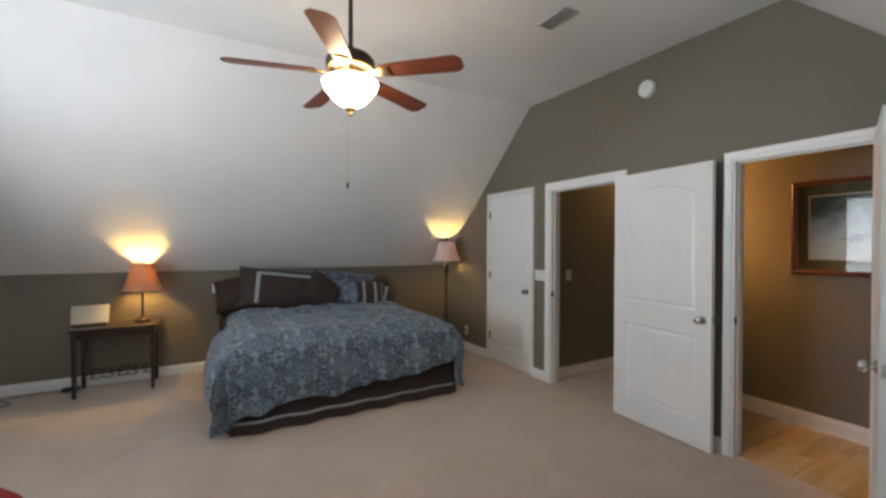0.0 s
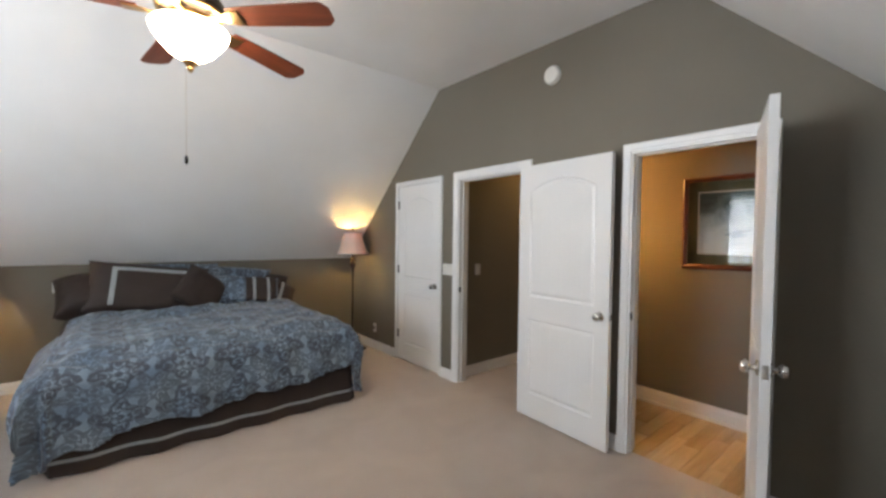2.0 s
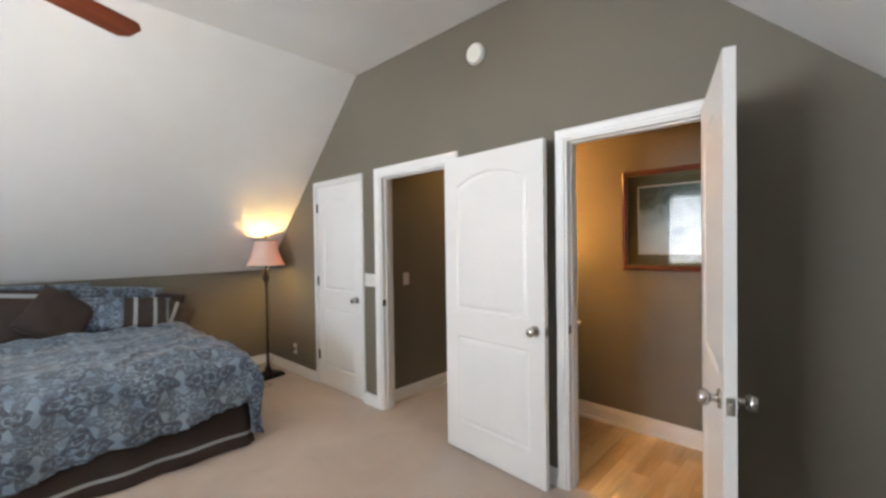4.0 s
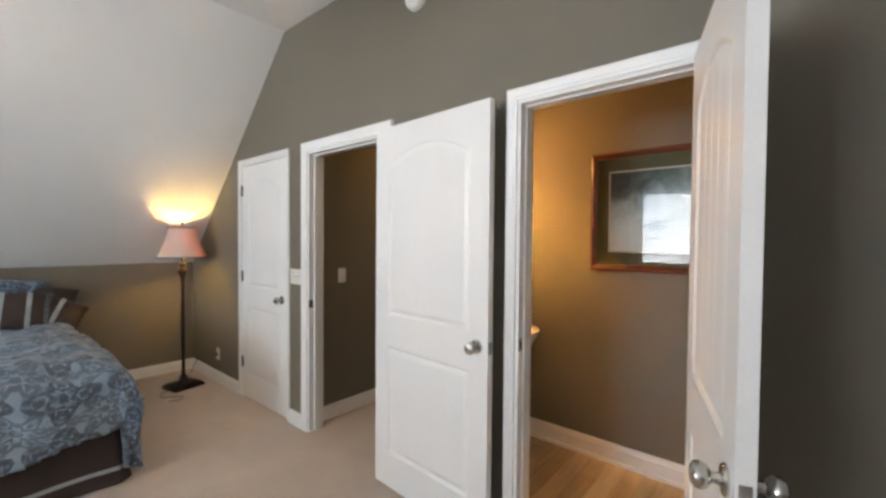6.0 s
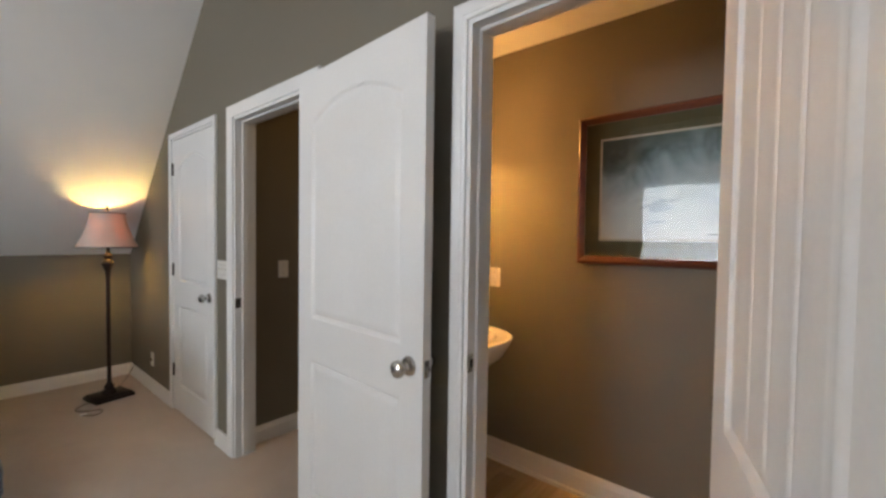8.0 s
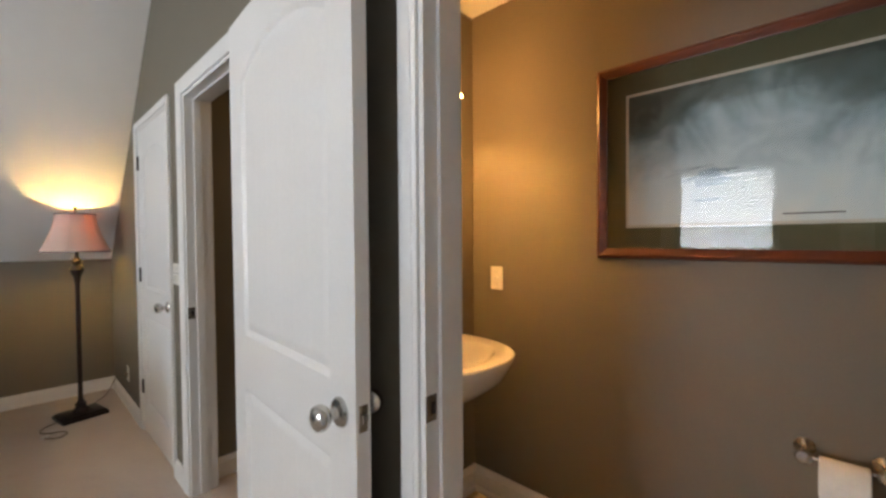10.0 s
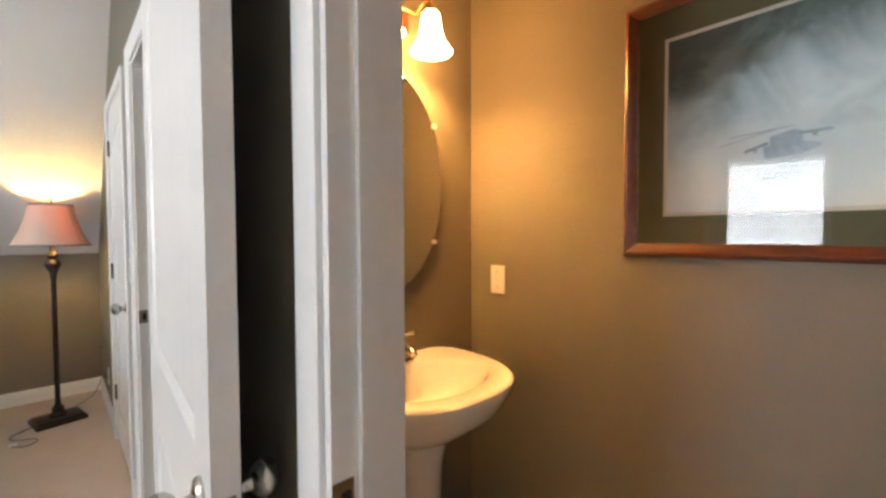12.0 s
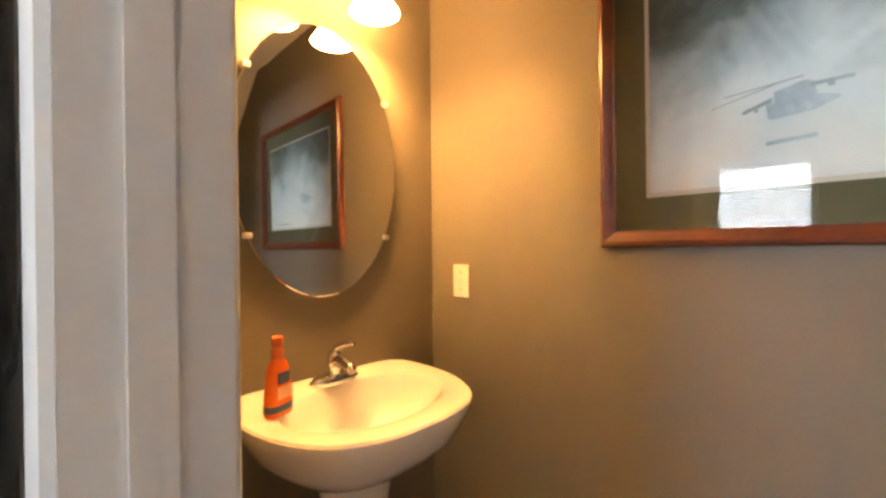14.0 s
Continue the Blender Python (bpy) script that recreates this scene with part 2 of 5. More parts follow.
DARK = mottled("black_slot", (0.01, 0.01, 0.01), (0.02, 0.02, 0.02), 0.8, 4.0, 80.0)
GREY = mottled("grey_vent_enamel", (0.34, 0.33, 0.32), (0.42, 0.41, 0.40), 0.5, 4.0, 80.0)
BOWL = glow("lit_alabaster_bowl", (1.0, 0.78, 0.50), BOWL_GLOW)
SCONCE = glow("lit_frosted_bell_glass", (1.0, 0.466, 0.12), SCONCE_GLOW)
BULB = glow("lit_bulb", (1.0, 0.60, 0.17), BULB_GLOW)
# glow of the assumed hall light, which is added out of view
HALLGLOW = glow("lit_frosted_dome", (1.0, 0.56, 0.17), 34.0)
BULB3 = glow("lit_vanity_bulb", (1.0, 0.466, 0.12), 1500.0)
BULB2 = glow("lit_reading_bulb", (1.0, 0.59, 0.18), BULB2_GLOW)
SHADE1 = shade_cloth("rust_lampshade_cloth", (0.46, 0.31, 0.19), (0.85, 0.47, 0.16), 0.20)
SHADE2 = shade_cloth("blush_lampshade_cloth", (0.80, 0.74, 0.66), (0.95, 0.43, 0.22), 0.25)
MIRROR, _n, _l, _b = material("silvered_mirror", 0.0, 1.0)
_b.inputs["Base Color"].default_value = (0.86, 0.87, 0.86, 1)
GLASS = pane_glass("picture_glass", 1.50)
WINDOWGLASS = pane_glass("window_glass", 1.45)
BLIND = shade_cloth("white_blind_vinyl", (0.80, 0.81, 0.82), (0.88, 0.90, 0.92), 0.60)
MAT_BOARD = mottled("olive_mat_board", (0.105, 0.100, 0.050), (0.132, 0.124, 0.066), 0.9, 5.0, 240.0, 0.1, 0.0005)
LINER = mottled("cream_mat_liner", (0.60, 0.55, 0.45), (0.66, 0.61, 0.52), 0.9, 5.0, 200.0)
PRINT = misty_print()
INK2 = mottled("dark_slate_ink", (0.24, 0.30, 0.33), (0.40, 0.46, 0.49), 0.8, 9.0, 60.0)
INK = mottled("blue_grey_watercolour", (0.33, 0.41, 0.46), (0.52, 0.60, 0.64), 0.85, 9.0, 70.0)
COMFORTER = damask("blue_damask_cotton", (0.122, 0.186, 0.275), (0.026, 0.034, 0.054), (0.225, 0.298, 0.385))
BROWN = mottled("chocolate_brown_satin", (0.022, 0.0125, 0.0100), (0.037, 0.0225, 0.0185), 0.66, 5.0, 260.0, 0.2, 0.001)
STRIPE = mottled("silver_grey_ribbon", (0.26, 0.29, 0.31), (0.36, 0.39, 0.41), 0.4, 6.0, 260.0, 0.1, 0.001)
MATTRESS = mottled("white_mattress_ticking", (0.58, 0.56, 0.52), (0.66, 0.64, 0.6), 0.9, 5.0, 120.0)
ORANGE = mottled("translucent_orange_soap_plastic", (0.75, 0.13, 0.015), (0.85, 0.19, 0.03), 0.25, 6.0, 40.0, coat=0.4)
BLUEINK = mottled("navy_label_ink", (0.02, 0.03, 0.09), (0.03, 0.05, 0.14), 0.5, 6.0, 40.0)
PALEINK = mottled("peach_label_paper", (0.75, 0.38, 0.20), (0.80, 0.45, 0.27), 0.6, 6.0, 40.0)
TISSUE = mottled("white_tissue_paper", (0.74, 0.73, 0.71), (0.82, 0.81, 0.79), 0.95, 6.0, 120.0, 0.3, 0.001)
RED = mottled("dark_red_upholstery", (0.20, 0.010, 0.012), (0.30, 0.018, 0.02), 0.85, 5.0, 200.0, 0.3, 0.001)
CORD = mottled("brown_flex_cord", (0.10, 0.075, 0.05), (0.15, 0.115, 0.08), 0.6, 8.0, 120.0)
BOXCARD = mottled("off_white_card", (0.44, 0.42, 0.37), (0.52, 0.50, 0.45), 0.8, 5.0, 90.0)


# ---- mesh helpers ----
def box(bm, x0, x1, y0, y1, z0, z1, bevel=0.0):
    m = Matrix.Translation(((x0 + x1) / 2, (y0 + y1) / 2, (z0 + z1) / 2)) @ Matrix.Diagonal((x1 - x0, y1 - y0, z1 - z0, 1))
    made = bmesh.ops.create_cube(bm, size=1.0, matrix=m)["verts"]
    if bevel:
        edges = list({e for v in made for e in v.link_edges})
        bmesh.ops.bevel(bm, geom=edges, offset=bevel, segments=2, affect="EDGES", profile=0.6)
    return bm


def prism(bm, outline, axis, a, b):
    """Extrude a closed outline of two coordinates along an axis."""
    def at(p, d):
        return {"x": (d, p[0], p[1]), "y": (p[0], d, p[1]), "z": (p[0], p[1], d)}[axis]
    lo, hi = [bm.verts.new(at(p, a)) for p in outline], [bm.verts.new(at(p, b)) for p in outline]
    n = len(outline)
    bm.faces.new(lo[::-1]), bm.faces.new(hi)
    for i in range(n):
        bm.faces.new((lo[i], lo[(i + 1) % n], hi[(i + 1) % n], hi[i]))
    return bm


def lathe(bm, profile, seg=32, m=None, ripple=None):
    """Turn a profile of (radius, height) about z; ripple(angle, height) scales the radius."""
    m = m or Matrix()
    rings = []
    for r, z in profile:
        if r < 1e-5:
            rings.append([bm.verts.new(m @ Vector((0, 0, z)))])
        else:
            ring = []
            for i in range(seg):
                a = 2 * math.pi * i / seg
                k = ripple(a, z) if ripple else 1.0
                ring.append(bm.verts.new(m @ Vector((r * k * math.cos(a), r * k * math.sin(a), z))))
            rings.append(ring)
    for p, q in zip(rings, rings[1:]):
        for i in range(seg):
            j = (i + 1) % seg
            if len(p) == 1 and len(q) > 1:
                bm.faces.new((p[0], q[i], q[j]))
            elif len(q) == 1 and len(p) > 1:
                bm.faces.new((p[j], p[i], q[0]))
            elif len(p) > 1:
                bm.faces.new((p[i], q[i], q[j], p[j]))
    return bm


def tube(bm, points, radius, seg=10, closed=False):
    """A round tube along points."""
    pts = [Vector(p) for p in points]
    rings, n = [], len(pts)
    for i, p in enumerate(pts):
        d = (pts[(i + 1) % n if closed else min(i + 1, n - 1)] - pts[(i - 1) % n if closed else max(i - 1, 0)]).normalized()
        side = d.cross(Vector((0, 0, 1)) if abs(d.z) < 0.9 else Vector((1, 0, 0))).normalized()
        up = side.cross(d)
        rr = radius(i / max(1, n - 1)) if callable(radius) else radius
        rings.append([bm.verts.new(p + rr * (math.cos(2 * math.pi * k / seg) * side + math.sin(2 * math.pi * k / seg) * up)) for k in range(seg)])
    for i in range(n if closed else n - 1):
        a, c = rings[i], rings[(i + 1) % n]
        for k in range(seg):
            bm.faces.new((a[k], a[(k + 1) % seg], c[(k + 1) % seg], c[k]))
    if not closed:
        bm.faces.new(rings[0][::-1]), bm.faces.new(rings[-1])
    return bm


def curve_points(points, steps=10):
    """A smooth line through points."""
    p = [Vector(v) for v in points]
    p = [2 * p[0] - p[1], *p, 2 * p[-1] - p[-2]]
    out = []
    for i in range(1, len(p) - 2):
        for k in range(steps):
            t = k / steps
            out.append(0.5 * (2 * p[i] + (p[i + 1] - p[i - 1]) * t + (2 * p[i - 1] - 5 * p[i] + 4 * p[i + 1] - p[i + 2]) * t * t + (3 * p[i] - p[i - 1] - 3 * p[i + 1] + p[i + 2]) * t ** 3))
    return out + [p[-2]]


def mesh_of(name, bm, mat, smooth=True):
    bmesh.ops.recalc_face_normals(bm, faces=bm.faces)
    me = bpy.data.meshes.new(name)
    bm.to_mesh(me)
    bm.free()
    for k in (mat if isinstance(mat, (list, tuple)) else [mat]):
        me.materials.append(k)
    if smooth:
        me.shade_smooth()
        me.set_sharp_from_angle(angle=radians(32))
    return me


def part(name, bm, mat, parent, label="", m=None, smooth=True):
    ob = new(name, mesh_of(name, bm, mat, smooth))
    ob.parent = parent
    if m is not None:
        ob.matrix_local = m
    return tagged(ob, label)


def thing(name, label, category, m=None, group="", kind=""):
    ob = new(name)
    ob.empty_display_size = 0.1
    if m is not None:
        ob.matrix_world = m
    return tagged(ob, label, category, group, kind)


def structure(name, bm, mat, label, category, smooth=False):
    return tagged(new(name, mesh_of(name, bm, mat, smooth)), label, category, kind="structure")


def pane(name, bm, glass, parent, axis, sign, label=""):
    """Sheet of glass: one face shines, the others are clear."""
    ob = part(name, bm, [glass, CLEAR], parent, label, smooth=False)
    for p in ob.data.polygons:
        p.material_index = 0 if p.normal[axis] * sign > 0.5 else 1
    ob.visible_shadow = False
    return ob


def B(*args, **kw):
    return box(bmesh.new(), *args, **kw)


# ---- the large structure ----
def gable_wall(x0, x1, openings):
    """Upright wall under the roof profile, with openings (y0, y1, z0, z1) right through it."""
    bm = bmesh.new()
    cuts = sorted({YS - 0.12, YC0, YC1, YN + 0.12, *(v for o in openings for v in o[:2])})
    for a, b in zip(cuts, cuts[1:]):
        mid = (a + b) / 2
        tops = (ceiling_z(a) + 0.06, ceiling_z(b) + 0.06)
        hole = next((o for o in openings if o[0] < mid < o[1]), None)
        if hole:
            if hole[2] > 0.001:
                prism(bm, [(a, 0), (b, 0), (b, hole[2]), (a, hole[2])], "x", x0, x1)
            prism(bm, [(a, hole[3]), (b, hole[3]), (b, tops[1]), (a, tops[0])], "x", x0, x1)
        else:
            prism(bm, [(a, -0.02), (b, -0.02), (b, tops[1]), (a, tops[0])], "x", x0, x1)
    return bm


structure("wall_east", gable_wall(XE, XE2, [(D1[0], D1[1], 0, D1[2]), (D2[0], D2[1], 0, D2[2]), (D3[0], D3[1], 0, D3[2])]), WALL,
          "greige painted gable wall with three doorways", "wall")
structure("wall_west", gable_wall(XW - 0.14, XW, [WIN]), WALL, "greige painted gable wall with a window", "wall")
structure("wall_north", B(XW, XE, YN, YN + 0.12, -0.02, ZN + 0.02), WALL, "low greige knee wall behind the bed", "wall")
structure("wall_south", B(XW, XE, YS - 0.12, YS, -0.02, ceiling_z(YS) + 0.02), WALL, "low greige knee wall under the roof slope", "wall")

outline = [(YS - 0.12, ceiling_z(YS - 0.12)), (YC0, ZC), (YC1, ZC), (YN + 0.12, ceiling_z(YN + 0.12))]
outline += [(y, z + 0.12) for y, z in outline[::-1]]
structure("ceiling", prism(bmesh.new(), outline, "x", XW - 0.14, XE2), CEIL, "white textured vaulted ceiling with two slopes", "ceiling")

structure("floor", B(XW - 0.14, 3.195, YS - 0.12, YN + 0.12, -0.12, 0.0), CARPET, "beige cut pile carpet on the bedroom floor", "carpet")
structure("hall_floor", B(3.195, HX, HS - 0.10, HN + 0.02, -0.12, 0.0), CARPET, "beige carpet of the hall", "carpet")
structure("closet_floor", B(3.195, 3.9, HN + 0.12, 4.6, -0.12, 0.0), CARPET, "beige carpet of the closet", "carpet")

# hall behind the middle door
structure("wall_hall_north", B(XE2, HX, HN, HN + 0.1, -0.02, 2.5), WALL, "greige hall wall", "wall")
structure("wall_hall_end", B(HX, HX + 0.1, HS - 0.12, HN + 0.1, -0.02, 2.5), WALL, "greige end wall of the hall", "wall")
structure("ceiling_hall", B(XE2, HX, BY, HN, 2.44, 2.5), CEIL, "white hall ceiling", "ceiling")
structure("wall_closet", B(3.9, 4.0, HN + 0.1, 4.7, -0.02, 2.5), WALL, "greige closet wall", "wall")

# powder room
structure("wall_bath_north", B(XE2, HX, BY, HS, -0.02, BZ), WALL, "greige wall behind the wash basin", "wall")
structure("wall_bath_east", B(BX, BX + 0.1, BYS - 0.1, BY, -0.02, 2.5), WALL, "greige wall with a framed picture", "wall")
structure("wall_bath_south", B(XE2, BX, BYS - 0.1, BYS, -0.02, 1.5), WALL, "low greige wall under the slope", "wall")
ys, slope = 0.36, 0.85
low = BZ - (ys - BYS + 0.1) * slope
structure("ceiling_bath", prism(bmesh.new(), [(BY, BZ), (ys, BZ), (BYS - 0.1, low), (BYS - 0.1, low + 0.06), (ys, BZ + 0.06), (BY, BZ + 0.06)], "x", XE2 - 0.05, BX),
          CEIL, "white powder room ceiling sloping down to the south", "ceiling")
structure("wall_bath_west", prism(bmesh.new(), [(BYS - 0.1, 1.0), (0.6, 1.0), (0.6, BZ), (ys, BZ), (BYS - 0.1, low)], "x", XE2 - 0.05, XE2 - 0.004), WALL,
          "greige wall under the powder room slope", "wall")


def baseboard(name, a, b, face, height=0.105, depth=0.015):
    """Moulded board along a wall from a to b (x, y); face: unit vector into the room."""
    a, b, f = Vector((*a, 0)), Vector((*b, 0)), Vector((*face, 0))
    prof = [(0, 0), (depth, 0), (depth, height * 0.74), (depth * 0.72, height * 0.84), (depth * 0.55, height * 0.95), (depth * 0.3, height), (0, height)]
    bm = bmesh.new()
    ends = [[bm.verts.new(p + f * d + Vector((0, 0, z))) for d, z in prof] for p in (a, b)]
    bm.faces.new(ends[0]), bm.faces.new(ends[1][::-1])
    for i in range(len(prof)):
        j = (i + 1) % len(prof)
        bm.faces.new((ends[0][i], ends[1][i], ends[1][j], ends[0][j]))
    return structure(name, bm, TRIM, "white painted moulded baseboard", "baseboard")


baseboard("baseboard_north", (XW, YN), (XE, YN), (0, -1))
baseboard("baseboard_east_1", (XE, YN - 0.015), (XE, D1[1] + 0.034), (-1, 0))
baseboard("baseboard_east_2", (XE, D1[0] - 0.034), (XE, D2[1] + 0.066), (-1, 0))
baseboard("baseboard_east_3", (XE, D2[0] - 0.068), (XE, D3[1] + 0.052), (-1, 0))
baseboard("baseboard_east_4", (XE, D3[0] - 0.052), (XE, YS + 0.015), (-1, 0))
baseboard("baseboard_south", (XW, YS), (XE, YS), (0, 1))
baseboard("baseboard_west", (XW, YS + 0.015), (XW, YN - 0.015), (1, 0))
baseboard("baseboard_hall", (XE2, HN), (HX, HN), (0, -1), 0.11)
baseboard("baseboard_hall_end", (HX, HN - 0.015), (HX, HS), (-1, 0), 0.11)
baseboard("baseboard_bath_east", (BX, BY - 0.016), (BX, BYS), (-1, 0), 0.125, 0.016)
baseboard("trim_shoe_bath_east", (BX, BY - 0.03), (BX, BYS), (-1, 0), 0.024, 0.030)
baseboard("trim_shoe_bath_north", (XE2, BY), (BX, BY), (0, -1), 0.024, 0.030)
baseboard("baseboard_bath_north", (XE2, BY), (BX, BY), (0, -1), 0.125, 0.016)


# ---- doors ----
def door_face(w, h, arched, sunk=0.0078):
    """Depth of a moulded two-panel door's face at (u, v)."""
    edge, rail, lock0, lock1 = 0.115, 0.2, 0.80, 0.99
    top = h - 0.125

    def inside(u, v):
        du = min(u - edge, w - edge - u)
        best = -1.0
        low = min(du, v - rail, lock0 - v)
        arch = top - (0.085 * (2 * (u - w / 2) / (w - 2 * edge)) ** 2 if arched else 0)
        up = min(du, v - lock1, arch - v)
        return max(best, low, up)

    def depth(u, v):
        d = inside(u, v)
        if d <= 0:
            return 0.0
        if d < 0.010:
            return sunk * 1.25 * math.sin(d / 0.010 * math.pi / 2)
        if d < 0.034:
            return sunk * (1.25 - 0.85 * (d - 0.010) / 0.024)
        plank = abs(((u - w / 2) / 0.092 + 0.5) % 1.0 - 0.5) * 0.092
        return sunk * 0.4 + max(0.0, 0.0022 - plank * 0.36)
    return depth


def door_slab(w, h, arched=True, thick=0.035):
    """Slab in its own space: u from the hinge, y through its thickness, z up."""
    bm = bmesh.new()
    depth = door_face(w, h, arched)
    nu, nv = int(w / 0.007), int(h / 0.0085)
    for side in (0, 1):
        grid = []
        for j in range(nv + 1):
            row = []
            for i in range(nu + 1):
                u, v = w * i / nu, h * j / nv
                d = depth(u, v)
                row.append(bm.verts.new((u, d if side == 0 else thick - d, v)))
            grid.append(row)
        for j in range(nv):
            for i in range(nu):
                q = (grid[j][i], grid[j][i + 1], grid[j + 1][i + 1], grid[j + 1][i])
                bm.faces.new(q if side == 0 else q[::-1])
        rim = [grid[0][i] for i in range(nu + 1)] + [grid[j][nu] for j in range(1, nv + 1)] + [grid[nv][i] for i in range(nu - 1, -1, -1)] + [grid[j][0] for j in range(nv - 1, 0, -1)]
        if side == 0:
            first = rim
        else:
            n = len(rim)
            for i in range(n):
                bm.faces.new((first[(i + 1) % n], first[i], rim[i], rim[(i + 1) % n]))
    return bm


def knob_mesh():
    """Rose, neck and flattened ball along +z."""
    return lathe(bmesh.new(), [(0, 0), (0.033, 0), (0.033, 0.004), (0.029, 0.009), (0.014, 0.012), (0.0115, 0.020), (0.0125, 0.028), (0.021, 0.033), (0.0275, 0.042),
                               (0.0285, 0.050), (0.0255, 0.059), (0.017, 0.065), (0.006, 0.067), (0, 0.067)], 28)


def hung_door(name, label, hinge, yaw, w, h, front, back=True, thick=0.035, hinge_side=1):
    """A door turned by yaw about its hinge; front and back: which faces carry a knob."""
    root = thing(name, label, "door", pose(*hinge, 0, 0, yaw), kind="structure")
    slab = part("door_slab", door_slab(w, h, True, thick), DOOR, root)
    slab.location = (0.003, 0, 0.012)
    z = 0.935
    if front:
        part("door_knob", knob_mesh(), NICKEL, root, "satin nickel knob", pose(w - 0.062, 0.0, z, 90, 0, 0))
    if back:
        part("door_knob", knob_mesh(), NICKEL, root, "satin nickel knob", pose(w - 0.062, thick, z, -90, 0, 0))
    latch = part("latch_plate", B(w - 0.0005, w + 0.0045, 0.006, thick - 0.006, z - 0.029, z + 0.029, bevel=0.001), NICKEL, root, "nickel latch plate")
    part("latch_bolt", B(w + 0.004, w + 0.013, thick / 2 - 0.007, thick / 2 + 0.007, z - 0.01, z + 0.01, bevel=0.002), NICKEL, latch)
    for hz in (0.31, 1.08, 1.84):
        hg = bmesh.new()
        lathe(hg, [(0, -0.048), (0.0075, -0.045), (0.0075, 0.045), (0.004, 0.05), (0, 0.052)], 12)
        box(hg, -0.006, 0.014, *((-0.0042, -0.0012) if hinge_side > 0 else (0.0012, 0.0042)), -0.044, 0.044)
        y = thick + 0.004 if hinge_side > 0 else -0.004
        part("hinge", hg, IRON, root, "dark metal hinge", pose(-0.003, y, hz))
    return root


def casing(name, y0, y1, z1, width, x, out, label="white painted door casing"):
    """Mitred moulding round an opening on one wall face; out: -1 into the bedroom, +1 beyond."""
    prof = [(0.0, 0.0), (0.0, 0.010), (0.010, 0.014), (0.016, 0.011), (width * 0.62, 0.015), (width * 0.8, 0.018), (width - 0.004, 0.018), (width, 0.013), (width, 0.0)]
    bm = bmesh.new()
    rings = []
    for k in range(4):
        ring = []
        for d, t in prof:
            y = (y0 - d) if k in (0, 1) else (y1 + d)
            z = 0.0 if k in (0, 3) else z1 + d
            ring.append(bm.verts.new((x + out * t, y, z)))
        rings.append(ring)
    for a, b in zip(rings, rings[1:]):
        for i in range(len(prof) - 1):
            bm.faces.new((a[i], a[i + 1], b[i + 1], b[i]))
    bm.faces.new(rings[0]), bm.faces.new(rings[-1][::-1])
    return structure(name, bm, TRIM, label, "door casing", smooth=True)


def jamb(name, y0, y1, z1, x0, x1, stop_x):
    """Lining boards of an opening, with a stop bead, as one frame."""
    bm = bmesh.new()
    t = 0.016
    box(bm, x0, x1, y0, y0 + t, 0, z1 - t), box(bm, x0, x1, y1 - t, y1, 0, z1 - t), box(bm, x0, x1, y0, y1, z1 - t, z1)
    s = 0.009
    box(bm, stop_x, stop_x + 0.034, y0 + t, y0 + t + s, 0, z1 - t - s), box(bm, stop_x, stop_x + 0.034, y1 - t - s, y1 - t, 0, z1 - t - s)
    box(bm, stop_x, stop_x + 0.034, y0 + t, y1 - t, z1 - t - s, z1 - t)
    return structure(name, bm, TRIM, "white painted door lining", "door frame")


# closed closet door with a slim frame
casing("trim_closet", D1[0], D1[1], D1[2], 0.034, XE, -1, "slim white frame of the closet door")
jamb("door_frame_1", D1[0], D1[1], D1[2], XE, XE2, XE + 0.045)
hung_door("door_1", "closed white two-panel closet door with arched panel", (XE + 0.0, D1[1] - 0.019, 0), -90, D1[1] - D1[0] - 0.042, D1[2] - 0.035, True, False, hinge_side=-1)

# hall door, folded back against the wall
casing("trim_hall", D2[0], D2[1], D2[2], 0.068, XE, -1)
casing("trim_hall_back", D2[0], D2[1], D2[2], 0.07, XE2, 1)
jamb("door_frame_2", D2[0] + 0.0, D2[1], D2[2], XE - 0.001, XE2 + 0.001, XE + 0.04)
hung_door("door_2", "white two-panel door folded back against the wall", (3.066, 2.296, 0), -93.6, 0.820, 2.04, True, True, hinge_side=1)

# powder room door, standing open into the bedroom
casing("trim_bath", D3[0], D3[1], D3[2], 0.052, XE, -1)
casing("trim_bath_back", D3[0], D3[1], D3[2], 0.052, XE2, 1)
jamb("door_frame_3", D3[0], D3[1], D3[2], XE - 0.001, XE2 + 0.001, XE + 0.04)
hung_door("door_3", "white two-panel door standing open into the bedroom", (3.116, 0.718, 0), 195.6, 0.69, 2.04, True, True, hinge_side=1)


def strike(name, y, x, z, out):
    root = thing(name, "dark nickel strike plate let into the door lining", "strike plate", kind="structure")
    part("plate", B(x - 0.018, x + 0.014, min(y, y + out * 0.002), max(y, y + out * 0.002), z - 0.029, z + 0.029), NICKEL, root)
    part("slot", B(x - 0.004, x + 0.009, min(y, y + out * 0.003), max(y, y + out * 0.003), z - 0.013, z + 0.013), DARK, root)


strike("strike_plate_2", D2[1] - 0.016, XE + 0.017, 0.945, -1)
strike("strike_plate_3", D3[1] - 0.016, XE + 0.017, 0.945, -1)


